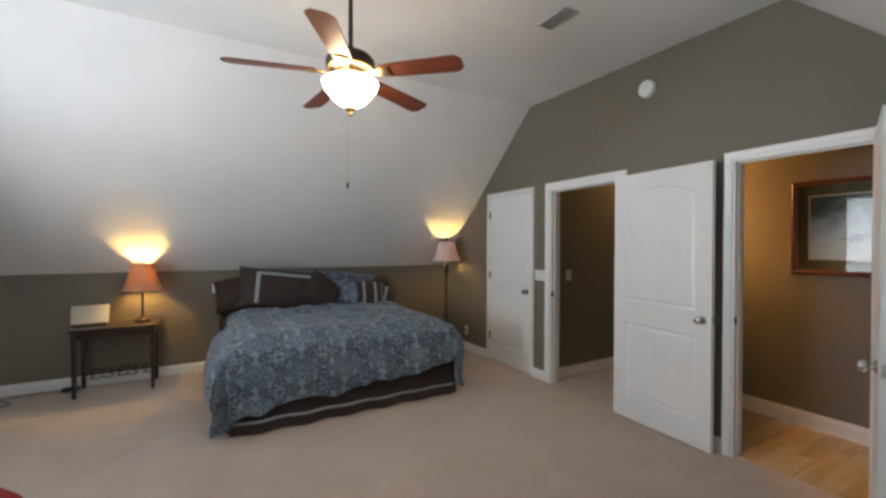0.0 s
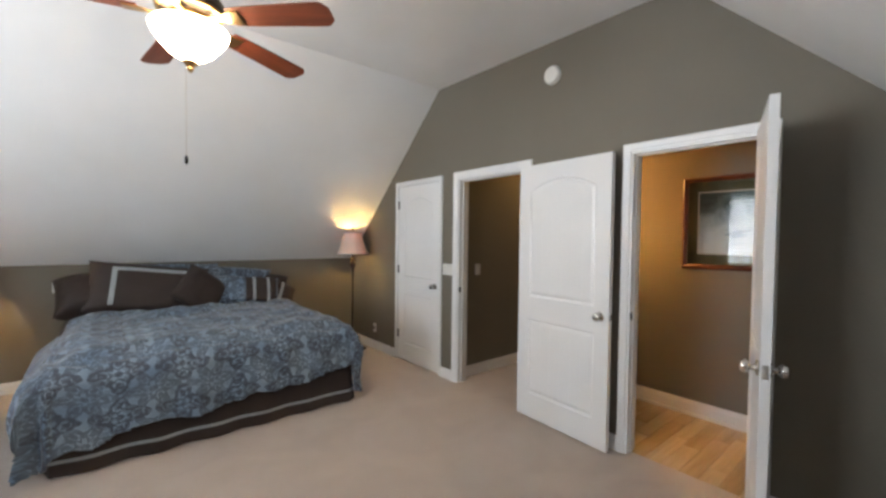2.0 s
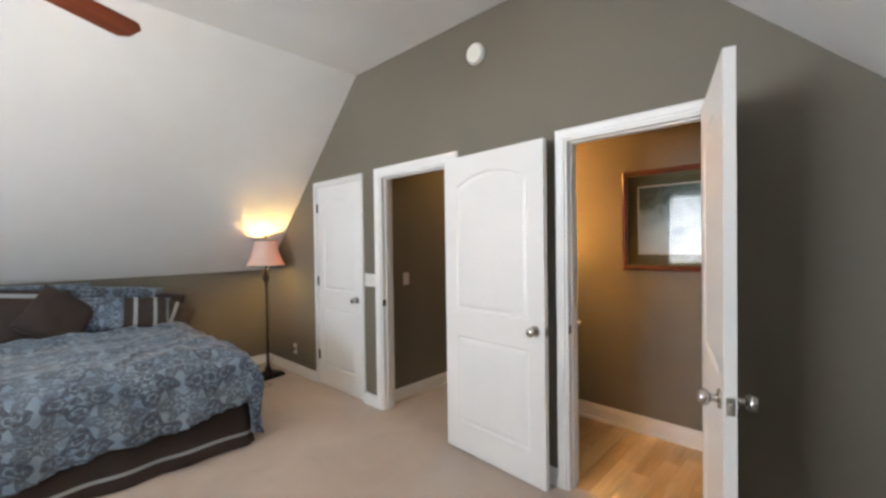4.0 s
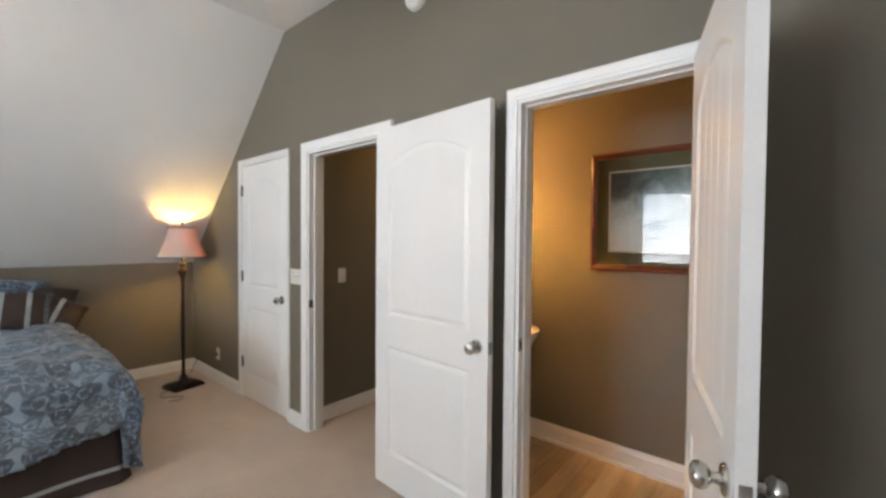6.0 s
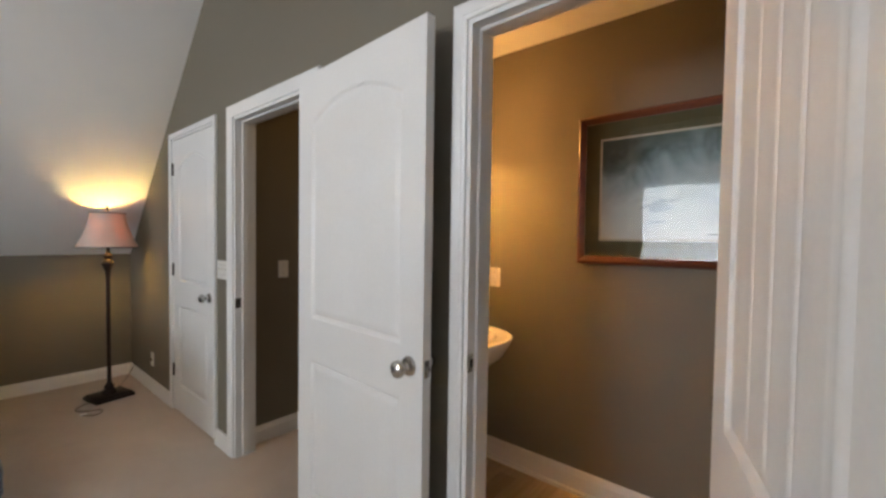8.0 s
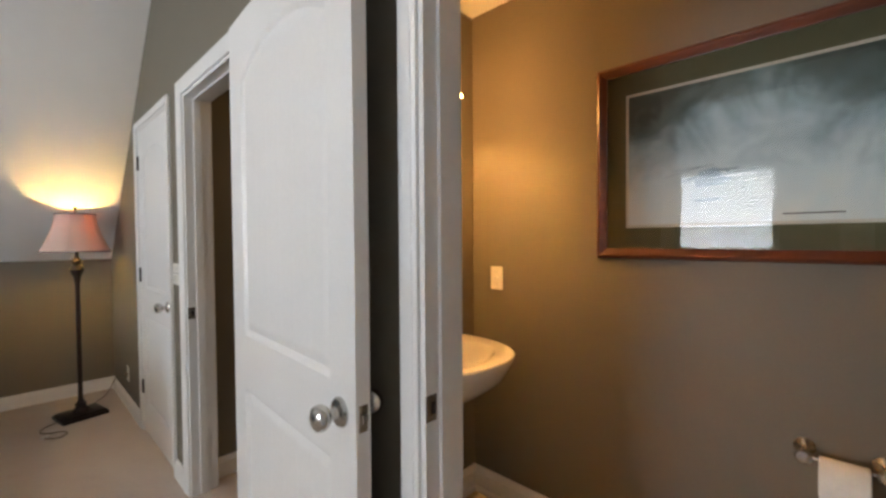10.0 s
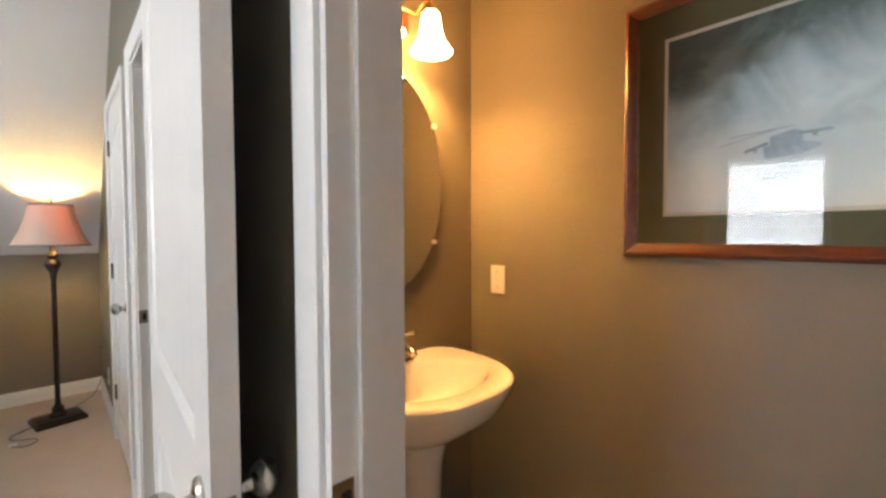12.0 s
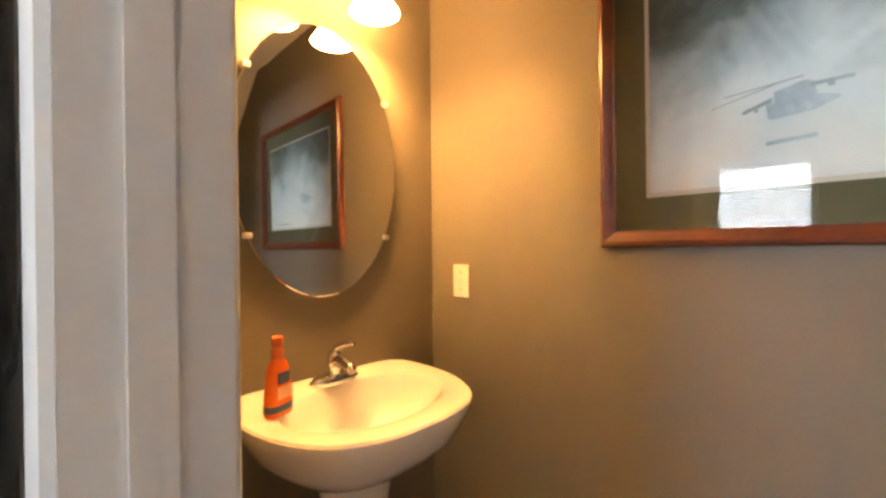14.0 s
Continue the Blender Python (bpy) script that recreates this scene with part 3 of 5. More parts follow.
# ---- window ----
def window():
    y0, y1, z0, z1 = WIN
    root = thing("window_1", "white double sash window in the gable wall behind lowered blinds", "window", kind="structure")
    fr, ym, zm = bmesh.new(), (y0 + y1) / 2, (z0 + z1) / 2
    for a in ((y0, y0 + 0.05, z0, z1), (y1 - 0.05, y1, z0, z1), (ym - 0.06, ym + 0.06, z0, z1)):
        box(fr, XW - 0.13, XW - 0.09, *a)
    for a, b in ((y0 + 0.05, ym - 0.06), (ym + 0.06, y1 - 0.05)):
        for c, d in ((z0, z0 + 0.05), (z1 - 0.05, z1), (zm - 0.022, zm + 0.022)):
            box(fr, XW - 0.13, XW - 0.09, a, b, c, d)
    frame_ob = part("window_frame", fr, TRIM, root)
    for a, b in ((y0 + 0.05, ym - 0.06), (ym + 0.06, y1 - 0.05)):
        for c, d in ((z0 + 0.05, zm - 0.022), (zm + 0.022, z1 - 0.05)):
            pane("pane", B(XW - 0.113, XW - 0.109, a, b, c, d), WINDOWGLASS, frame_ob, 0, 1)
    part("window_sill", B(XW - 0.02, XW + 0.05, y0 - 0.06, y1 + 0.06, z0 - 0.03, z0, bevel=0.004), TRIM, root)
    for name, a in (("trim_left", (y0 - 0.07, y0, z0, z1 + 0.07)), ("trim_right", (y1, y1 + 0.07, z0, z1 + 0.07)), ("trim_top", (y0, y1, z1, z1 + 0.07))):
        part(name, B(XW, XW + 0.017, *a, bevel=0.003), TRIM, root)


window()


def blinds():
    y0, y1, z0, z1 = WIN
    root = thing("window_blind", "white horizontal slatted blind lowered over the window", "blind")
    part("headrail", B(XW - 0.052, XW - 0.008, y0 + 0.004, y1 - 0.004, z1 - 0.042, z1 - 0.002, bevel=0.003), BLIND, root)
    sl = bmesh.new()
    prof = [(-0.044, 0.0), (-0.022, 0.0040), (0, 0.0054), (0.022, 0.0040), (0.044, 0.0), (0.022, 0.0030), (0, 0.0044), (-0.022, 0.0030)]
    prism(sl, prof, "y", y0 + 0.008, y1 - 0.008)
    me = mesh_of("slat", sl, BLIND)
    z = z1 - 0.06
    while z > z0 + 0.05:
        ob = new("slat", me)
        ob.parent = root
        ob.matrix_local = pose(XW - 0.036, 0, z, 0, -34, 0)
        z -= 0.084
    part("bottom_rail", B(XW - 0.05, XW - 0.012, y0 + 0.006, y1 - 0.006, z0 + 0.006, z0 + 0.026, bevel=0.003), BLIND, root)
    for y in (y0 + 0.2, y1 - 0.2):
        part("lift_cord", B(XW - 0.0315, XW - 0.0285, y - 0.0015, y + 0.0015, z0 + 0.02, z1 - 0.03), TRIM, root)


blinds()


# ---- bed ----
BED_X0, BED_X1, BED_Y0, BED_Y1, BED_Z = 0.168, 2.075, 3.44, 5.36, 0.69


def drape():
    """Quilt: a sheet laid over the mattress, falling in folds at both sides and the foot."""
    bm = bmesh.new()
    uvs = bm.loops.layers.uv.new("UVMap")
    side, foot, head = 0.66, 0.60, 4.92
    n_s, n_t = 230, 180
    s0, s1 = BED_X0 - side, BED_X1 + side
    t0, t1 = BED_Y0 - foot, head
    rows, flat, cloth = [], {}, {}
    r = 0.09
    for j in range(n_t + 1):
        t = t0 + (t1 - t0) * j / n_t
        row = []
        for i in range(n_s + 1):
            s = s0 + (s1 - s0) * i / n_s
            dx = max(0.0, BED_X0 - s, s - BED_X1)
            dy = max(0.0, BED_Y0 - t)
            sx = -1 if s < BED_X0 else 1
            over = math.hypot(dx, dy)
            puff = 0.030 * noise.noise((s * 2.6, t * 2.6, 3.1)) + 0.020 * noise.noise((s * 6.5, t * 5.0, 8.4)) + 0.007 * noise.noise((s * 16.0, t * 11.0, 2.2))
            puff += 0.013 * max(0.0, 0.5 - 4 * abs(noise.noise((s * 3.1 - t * 2.2, t * 1.7 + s * 1.2, 12.6)))) + 0.016 * (0.5 - abs(noise.noise((s * 2.2 + t * 1.1, t * 4.4 - s * 2.0, 6.6)))) * 2
            if over < 1e-6:
                x, y, z = s, t, BED_Z + 0.03 + puff
                edge = min(s - BED_X0, BED_X1 - s, t - BED_Y0)
                z -= 0.05 * max(0.0, 1 - edge / 0.16) ** 2 + 0.025 * max(0.0, 1 - (t - BED_Y0) / 0.30) ** 2
                z += 0.03 * math.exp(-((t - 4.75) / 0.14) ** 2)
            else:
                ux, uy = (sx * dx / over, -dy / over)
                along = t if dx > dy else s
                bend = min(over, r * 1.5)
                drop = max(0.0, over - r * 0.6)
                fold = (0.5 + 0.5 * noise.noise((along * 4.2, drop * 0.7, 1.7 if dx > dy else 5.2))) * math.sin(along * 15.0 + 2.5 * noise.noise((along * 2.0, 0.3, drop)))
                flare = 0.045 + 0.075 * (drop / 0.6) + 0.036 * fold * min(1.0, drop / 0.25)
                corner = min(dx, dy) / max(dx, dy, 1e-6)
                flare += (0.03 + 0.05 * math.sin(9.0 * math.atan2(dy, dx) + 1.0)) * corner * min(1.0, drop / 0.35)
                if dy > dx:
                    flare = flare * (0.62 + 0.38 * corner)
                elif s < BED_X0:
                    flare = flare * (1 - 0.75 * min(1.0, drop / 0.6)) + 0.10 * math.sin(math.pi * min(1.0, drop / 0.66))
                else:
                    flare *= 0.62 - 0.34 * corner * min(1.0, drop / 0.5)
                if dy > dx and s > BED_X1:
                    flare *= 1 - 0.5 * corner * min(1.0, drop / 0.5)
                if dy > dx:
                    flare += 0.016 * math.sin(19.0 * (s - 0.8 * drop) + 3.0 * noise.noise((s * 1.7, drop * 2.0, 4.4))) * min(1.0, drop / 0.2) * max(0.0, min(1.0, (s - 0.5) / 0.6))
                flare += 0.014 * noise.noise((s * 5.0 + t * 3.0, t * 5.0, 9.1)) * min(1.0, drop / 0.12)
                edge_x, edge_y = min(max(s, BED_X0), BED_X1), max(t, BED_Y0)
                out = r * math.sin(min(1.0, bend / (r * 1.5)) * math.pi / 2) * 0.6 + flare * min(1.0, drop / 0.1) * 0.9
                x, y = edge_x + ux * out, edge_y + uy * out
                z = BED_Z - 0.02 - drop * 0.97 + puff - (0.025 * max(0.0, 1 - (t - BED_Y0) / 0.30) ** 2 if dx > dy else 0.025) * max(0.0, 1 - drop / 0.5)
            row.append(bm.verts.new((x, y, z)))
            flat[row[-1]] = (s, t)
            if min(dx, dy) > 0:
                turn = 0.22 * math.atan2(min(dx, dy), max(dx, dy))
                cloth[row[-1]] = ((BED_X0 if s < 1 else BED_X1) + sx * over, BED_Y0 - turn) if dx > dy else ((BED_X0 if s < 1 else BED_X1) + sx * turn, BED_Y0 - over)
        rows.append(row)

    def hem(s, t):
        """How far the quilt reaches down, as a length past the mattress edge."""
        k = (s - BED_X0) / (BED_X1 - BED_X0)
        foot_len = 0.585 - 0.16 * max(0.0, min(1.0, k)) + 0.012 * math.sin(s * 9)
        dx, dy = max(0.0, BED_X0 - s, s - BED_X1), max(0.0, BED_Y0 - t)
        if dx > 0.015 and t > (4.28 if s < 1 else 4.60) + 0.03 * math.sin(s * 30):
            return False
        foot_len += 0.09 * max(0.0, 1 - max(0.0, k) / 0.16)
        lim = foot_len if dy >= dx else (0.62 if s < 1 else 0.60)
        if min(dx, dy) > 0.02:
            lim = 0.67 if s < 1 else 0.68
        return math.hypot(dx, dy) <= lim

    for j in range(n_t):
        for i in range(n_s):
            q = (rows[j][i], rows[j][i + 1], rows[j + 1][i + 1], rows[j + 1][i])
            if all(hem(*flat[v]) for v in q):
                f = bm.faces.new(q)
                for lp in f.loops:
                    lp[uvs].uv = cloth.get(lp.vert, flat[lp.vert])
    loose = [v for v in bm.verts if not v.link_faces]
    bmesh.ops.delete(bm, geom=loose, context="VERTS")
    for v in bm.verts:
        v.co.z = max(v.co.z, 0.012)
    return bm


def cushion(w, h, d, seed, sag=0.0):
    """Stuffed pillow, standing in its own xz plane, with pinched corners and creases."""
    bm = bmesh.new()
    uvs = bm.loops.layers.uv.new("UVMap")
    n = 26
    flat = {}
    sides = []
    for side in (-1, 1):
        g = []
        for j in range(n + 1):
            row = []
            for i in range(n + 1):
                a, b = 2 * i / n - 1, 2 * j / n - 1
                pin = 1 - 0.05 * (1 - abs(a) ** 3) * abs(b) ** 6
                pinx = 1 - 0.05 * (1 - abs(b) ** 3) * abs(a) ** 6
                bulge = max(0.0, (1 - a ** 4) * (1 - b ** 4)) ** 0.55
                crease = 0.10 * noise.noise((a * 2.1 + seed, b * 2.1, side * 2.0)) + 0.05 * noise.noise((a * 6 + seed, b * 6, side))
                y = side * d / 2 * (bulge * (1 + crease)) 
                v = bm.verts.new((a * w / 2 * pinx, y, b * h / 2 * pin - sag * (1 - b) * bulge * 0.03))
                flat[v] = (a * w / 2, b * h / 2)
                row.append(v)
            g.append(row)
        sides.append(g)
        for j in range(n):
            for i in range(n):
                q = (g[j][i], g[j][i + 1], g[j + 1][i + 1], g[j + 1][i])
                f = bm.faces.new(q if side < 0 else q[::-1])
                for lp in f.loops:
                    lp[uvs].uv = flat[lp.vert]
    bmesh.ops.remove_doubles(bm, verts=bm.verts, dist=0.0006)
    return bm


def ribbon_on(w, h, d, seed, x0, x1, z0, z1, lift=0.004):
    """Flat ribbon sewn on the front of a cushion of the same size."""
    bm = bmesh.new()
    n = 22
    g = []
    for j in range(n + 1):
        row = []
        for i in range(n + 1):
            a = 2 * (x0 + (x1 - x0) * i / n) / w
            b = 2 * (z0 + (z1 - z0) * j / n) / h
            bulge = max(0.0, (1 - a ** 4) * (1 - b ** 4)) ** 0.55
            crease = 0.10 * noise.noise((a * 2.1 + seed, b * 2.1, -2.0)) + 0.05 * noise.noise((a * 6 + seed, b * 6, -1))
            pin = 1 - 0.05 * (1 - abs(a) ** 3) * abs(b) ** 6
            pinx = 1 - 0.05 * (1 - abs(b) ** 3) * abs(a) ** 6
            row.append(bm.verts.new((a * w / 2 * pinx, -d / 2 * bulge * (1 + crease) - lift, b * h / 2 * pin)))
        g.append(row)
    for j in range(n):
        for i in range(n):
            bm.faces.new((g[j][i], g[j][i + 1], g[j + 1][i + 1], g[j + 1][i]))
    back = bmesh.ops.extrude_face_region(bm, geom=bm.faces[:])["geom"]
    bmesh.ops.translate(bm, verts=[e for e in back if isinstance(e, bmesh.types.BMVert)], vec=(0, lift * 1.6, 0))
    return bm


def bed():
    root = thing("bed", "made king size bed with blue damask quilt and brown bed skirt", "bed", pose(0, 0, 0))
    part("box_spring", B(BED_X0 + 0.02, BED_X1 - 0.02, BED_Y0 + 0.02, BED_Y1, 0.16, 0.38, bevel=0.03), MATTRESS, root)
    part("mattress", B(BED_X0 + 0.02, BED_X1 - 0.02, BED_Y0 + 0.10, BED_Y1, 0.38, BED_Z - 0.075, bevel=0.09), MATTRESS, root)
    for x in (BED_X0 + 0.1, BED_X1 - 0.1):
        for y in (BED_Y0 + 0.12, BED_Y1 - 0.12):
            part("leg", lathe(bmesh.new(), [(0, 0), (0.022, 0), (0.028, 0.16), (0, 0.16)], 14, pose(x, y, 0)), IRON, root)
    # skirt hanging from the box spring round three sides
    line = [(BED_X0 - 0.02, BED_Y1), (BED_X0 - 0.02, BED_Y0 - 0.03), (BED_X1 + 0.02, BED_Y0 - 0.03), (BED_X1 + 0.02, BED_Y1)]
    pts = []
    for (ax, ay), (bx, by) in zip(line, line[1:]):
        steps = int(math.hypot(bx - ax, by - ay) / 0.018)
        nx, ny = (by - ay), -(bx - ax)
        ln = math.hypot(nx, ny)
        for k in range(steps):
            f = k / steps
            pts.append((ax + (bx - ax) * f, ay + (by - ay) * f, -nx / ln, -ny / ln))

    def band(z0, z1, lift):
        bm = bmesh.new()
        rows = []
        levels = [z0 + (z1 - z0) * k / 6 for k in range(7)]
        for z in levels:
            row = []
            for i, (x, y, nx, ny) in enumerate(pts):
                k = (0.36 - z) / 0.36
                w = (0.016 * math.sin(i * 0.33 + 2 * noise.noise((i * 0.05, 0, 0))) + 0.02 * noise.noise((i * 0.07, z * 2, 4))) * k + lift + 0.035 * k
                row.append(bm.verts.new((x + nx * -w, y + ny * -w, z)))
            rows.append(row)
        for a, b in zip(rows, rows[1:]):
            for i in range(len(pts) - 1):
                bm.faces.new((a[i], a[i + 1], b[i + 1], b[i]))
        return bm

    sk = part("bed_skirt", band(0.008, 0.37, 0.0), BROWN, root, "chocolate brown gathered bed skirt")
    part("ribbon", band(0.086, 0.108, 0.004), STRIPE, sk, "silver grey ribbon")
    # fitted brown sheet at the head
    sh = bmesh.new()
    box(sh, BED_X0 - 0.06, BED_X1 + 0.05, 4.30, BED_Y1 + 0.01, 0.20, BED_Z - 0.025, bevel=0.09)
    part("sheet", sh, BROWN, root, "dark brown satin sheet")
    return root


bed()
quilt = tagged(new("quilt", mesh_of("quilt", drape(), COMFORTER)), "blue quilt with dark floral damask medallions, draped over the bed", "quilt")
sol = quilt.modifiers.new("thickness", "SOLIDIFY")
sol.thickness, sol.offset = 0.022, 1.0


def pillow(name, label, size, at, lean, yaw, roll, mat, ribbons=(), seed=0.0):
    w, h, d = size
    root = thing(name, label, "pillow", pose(*at, lean, roll, yaw), group="pillows on the bed")
    part("cushion", cushion(w, h, d, seed), mat, root)
    for x0, x1, z0, z1, m in ribbons:
        part("ribbon" if m is STRIPE else "band", ribbon_on(w, h, d, seed, x0, x1, z0, z1, 0.009 if m is STRIPE else 0.004), m, root, "silver grey ribbon" if m is STRIPE else "brown satin band")
    return root


Z0 = BED_Z + 0.06
pillow("pillow", "plain brown bed pillow lying against the wall", (0.82, 0.44, 0.36), (0.46, 5.14, Z0 + 0.125), -46, 3, -1, BROWN, seed=1.0)
pillow("pillow", "plain brown bed pillow lying against the wall", (0.76, 0.34, 0.24), (1.78, 5.20, Z0 + 0.10), -34, -6, 6, BROWN, seed=2.0)
pillow("pillow_sham", "blue damask pillow sham leaning at the wall", (0.86, 0.46, 0.20), (0.98, 5.20, Z0 + 0.19), -22, 2, 2, COMFORTER, seed=3.0)
pillow("pillow_sham", "blue damask pillow sham leaning at the wall", (0.80, 0.42, 0.20), (1.56, 5.18, Z0 + 0.15), -26, -3, 6, COMFORTER, seed=4.0)
pillow("pillow_sham", "chocolate brown sham with a silver grey ribbon border", (0.98, 0.50, 0.20), (0.76, 5.00, Z0 + 0.18), -26, -2, 7, BROWN,
       [(-0.31, -0.27, -0.20, 0.17, STRIPE), (-0.31, 0.33, 0.135, 0.170, STRIPE), (0.29, 0.33, -0.20, 0.17, STRIPE)], 5.0)
pillow("throw_pillow", "square brown satin throw pillow set on its corner", (0.44, 0.44, 0.18), (1.17, 4.86, Z0 + 0.14), -34, 0, 38, BROWN, seed=6.0)
pillow("throw_pillow", "oblong blue and brown throw pillow with grey ribbons", (0.78, 0.34, 0.18), (1.58, 4.94, Z0 + 0.10), -32, -5, 5, COMFORTER,
       [(0.02, 0.35, -0.15, 0.15, BROWN), (0.09, 0.12, -0.155, 0.155, STRIPE), (0.24, 0.27, -0.155, 0.155, STRIPE)], 7.0)
pillow("throw_pillow", "dark brown striped pillow at the end of the row", (0.50, 0.32, 0.20), (1.93, 5.03, Z0 + 0.045), -52, -14, 20, BROWN,
       [(-0.10, -0.07, -0.15, 0.15, STRIPE), (0.06, 0.09, -0.15, 0.15, STRIPE)], 8.0)


# ---- ceiling fan ----
def ceiling_fan():
    cx, cy = 0.722, 2.31
    root = thing("ceiling_fan", "five-blade mahogany and bronze ceiling fan with lit alabaster bowl", "ceiling fan", pose(cx, cy, 0))
    part("canopy", lathe(bmesh.new(), [(0.012, ZC - 0.075), (0.03, ZC - 0.072), (0.052, ZC - 0.045), (0.066, ZC - 0.012), (0.068, ZC), (0, ZC)], 32), IRON, root)
    part("downrod", lathe(bmesh.new(), [(0.0125, 2.589), (0.0125, ZC - 0.07)], 16), IRON, root)
    motor = part("motor_housing", lathe(bmesh.new(), [(0, 2.614), (0.022, 2.614), (0.03, 2.584), (0.06, 2.574), (0.115, 2.561), (0.138, 2.536), (0.142, 2.501), (0.130, 2.476), (0.095, 2.463), (0, 2.463)], 40), IRON, root)
    part("brass_band", lathe(bmesh.new(), [(0.100, 2.467), (0.134, 2.476), (0.139, 2.486), (0.134, 2.491), (0.1, 2.489)], 40), BRASS, motor, "antique brass band")
    part("light_fitter", lathe(bmesh.new(), [(0, 2.464), (0.085, 2.464), (0.09, 2.444), (0.075, 2.424), (0.062, 2.414), (0.075, 2.401), (0, 2.401)], 36), BRASS, root, "antique brass light fitter")
    bowl = part("bowl", lathe(bmesh.new(), [(0.138, 2.407), (0.152, 2.409), (0.160, 2.401), (0.157, 2.387), (0.142, 2.360), (0.118, 2.328), (0.090, 2.298), (0.058, 2.275), (0.022, 2.263), (0, 2.261)], 48), BOWL, root, "lit alabaster glass bowl")
    part("finial", lathe(bmesh.new(), [(0, 2.263), (0.03, 2.262), (0.034, 2.254), (0.022, 2.242), (0.012, 2.232), (0.014, 2.221), (0.006, 2.211), (0, 2.207)], 24), BRASS, bowl, "antique brass finial")
    chain = bmesh.new()
    z = 2.227
    while z > 1.824:
        bmesh.ops.create_icosphere(chain, subdivisions=1, radius=0.0017, matrix=Matrix.Translation((-0.02, -0.012, z)))
        z -= 0.0056
    pull = part("pull_chain", chain, BRASS, root)
    part("chain_fob", lathe(bmesh.new(), [(0, 1.827), (0.004, 1.825), (0.0075, 1.811), (0.008, 1.796), (0.004, 1.787), (0, 1.786)], 14, Matrix.Translation((-0.02, -0.012, 0))), IRON, pull)
    arm = bmesh.new()
    outl = [(0.085, -0.018), (0.15, -0.012), (0.19, -0.034), (0.25, -0.040), (0.25, 0.040), (0.19, 0.034), (0.15, 0.012), (0.085, 0.018)]
    prism(arm, outl, "z", -0.004, 0.004)
    arm_me = mesh_of("blade_arm", arm, BRASS)
    bl = bmesh.new()
    outl = [(0.195, -0.052), (0.30, -0.060), (0.63, -0.070), (0.646, -0.068), (0.676, -0.036), (0.676, 0.036), (0.646, 0.068), (0.63, 0.070), (0.30, 0.060), (0.195, 0.052)]
    prism(bl, outl, "z", 0.0042, 0.0102)
    bmesh.ops.bevel(bl, geom=bl.edges[:], offset=0.0015, segments=1, affect="EDGES")
    blade_me = mesh_of("blade", bl, BLADE)
    for k in range(5):
        m = pose(0, 0, 2.451, 0, 0, 25.5 + 72 * k) @ pose(0, 0, 0, -12, 0, 0) @ pose(0, 0, 0, 0, 1.6, 0)
        for me, lab in ((arm_me, "antique brass blade arm"), (blade_me, "")):
            ob = new(me.name, me)
            ob.parent, ob.matrix_local = root, m
            tagged(ob, lab)


ceiling_fan()


# ---- lamps ----
def square_bell(r0, r1, z0, z1, sides, power, pts=14, thick=0.002):
    """Flared shade with soft corners, open above and below."""
    bm = bmesh.new()
    prof = [(r1 + (r0 - r1) * (1 - k / pts) ** power, z0 + (z1 - z0) * k / pts) for k in range(pts + 1)]

    def ripple(a, z):
        return 1.0 + 0.030 * (abs(math.sin(a * sides / 2)) - 0.6) * -1.0
    lathe(bm, prof + [(r - thick, z) for r, z in prof[::-1]], 64, ripple=ripple)
    return bm


def ring(r, z, t):
    return lathe(bmesh.new(), [(r - t, z - t), (r + t, z - t), (r + t, z + t), (r - t, z + t), (r - t, z - t)], 64)


def table_lamp():
    zt = 0.655
    root = thing("table_lamp", "lit table lamp with rust bell shade on the side table", "lamp", pose(-0.592, 5.175, zt))
    part("base", lathe(bmesh.new(), [(0, 0), (0.075, 0), (0.078, 0.012), (0.060, 0.02), (0.066, 0.030), (0.040, 0.045), (0.018, 0.055), (0, 0.055)], 32), IRON, root)
    part("stem", lathe(bmesh.new(), [(0.010, 0.05), (0.010, 0.08), (0.018, 0.095), (0.009, 0.115), (0.0085, 0.24), (0.014, 0.26), (0.0085, 0.28), (0.0085, 0.39), (0.013, 0.41), (0, 0.432)], 20), IRON, root)
    shade = part("shade", square_bell(0.172, 0.098, 0.330, 0.610, 8, 1.7), SHADE1, root, "rust coloured cloth bell shade")
    part("trim", ring(0.172, 0.331, 0.003), SHADE1, shade)
    part("rim", ring(0.097, 0.610, 0.003), TRIM, shade, "pale rim of the shade")
    part("bulb", lathe(bmesh.new(), [(0, 0.43), (0.014, 0.43), (0.016, 0.455), (0.030, 0.490), (0.031, 0.510), (0.020, 0.533), (0, 0.539)], 20), BULB, root, "lit bulb")
    harp = [(0.05 * math.sin(math.pi * k / 20) , 0, 0.42 + 0.2 * k / 20) for k in range(21)]
    part("harp", tube(bmesh.new(), harp + [(-p[0], 0, p[2]) for p in harp[::-1]][1:-1], 0.0015, 6, True), BRASS, root)


table_lamp()


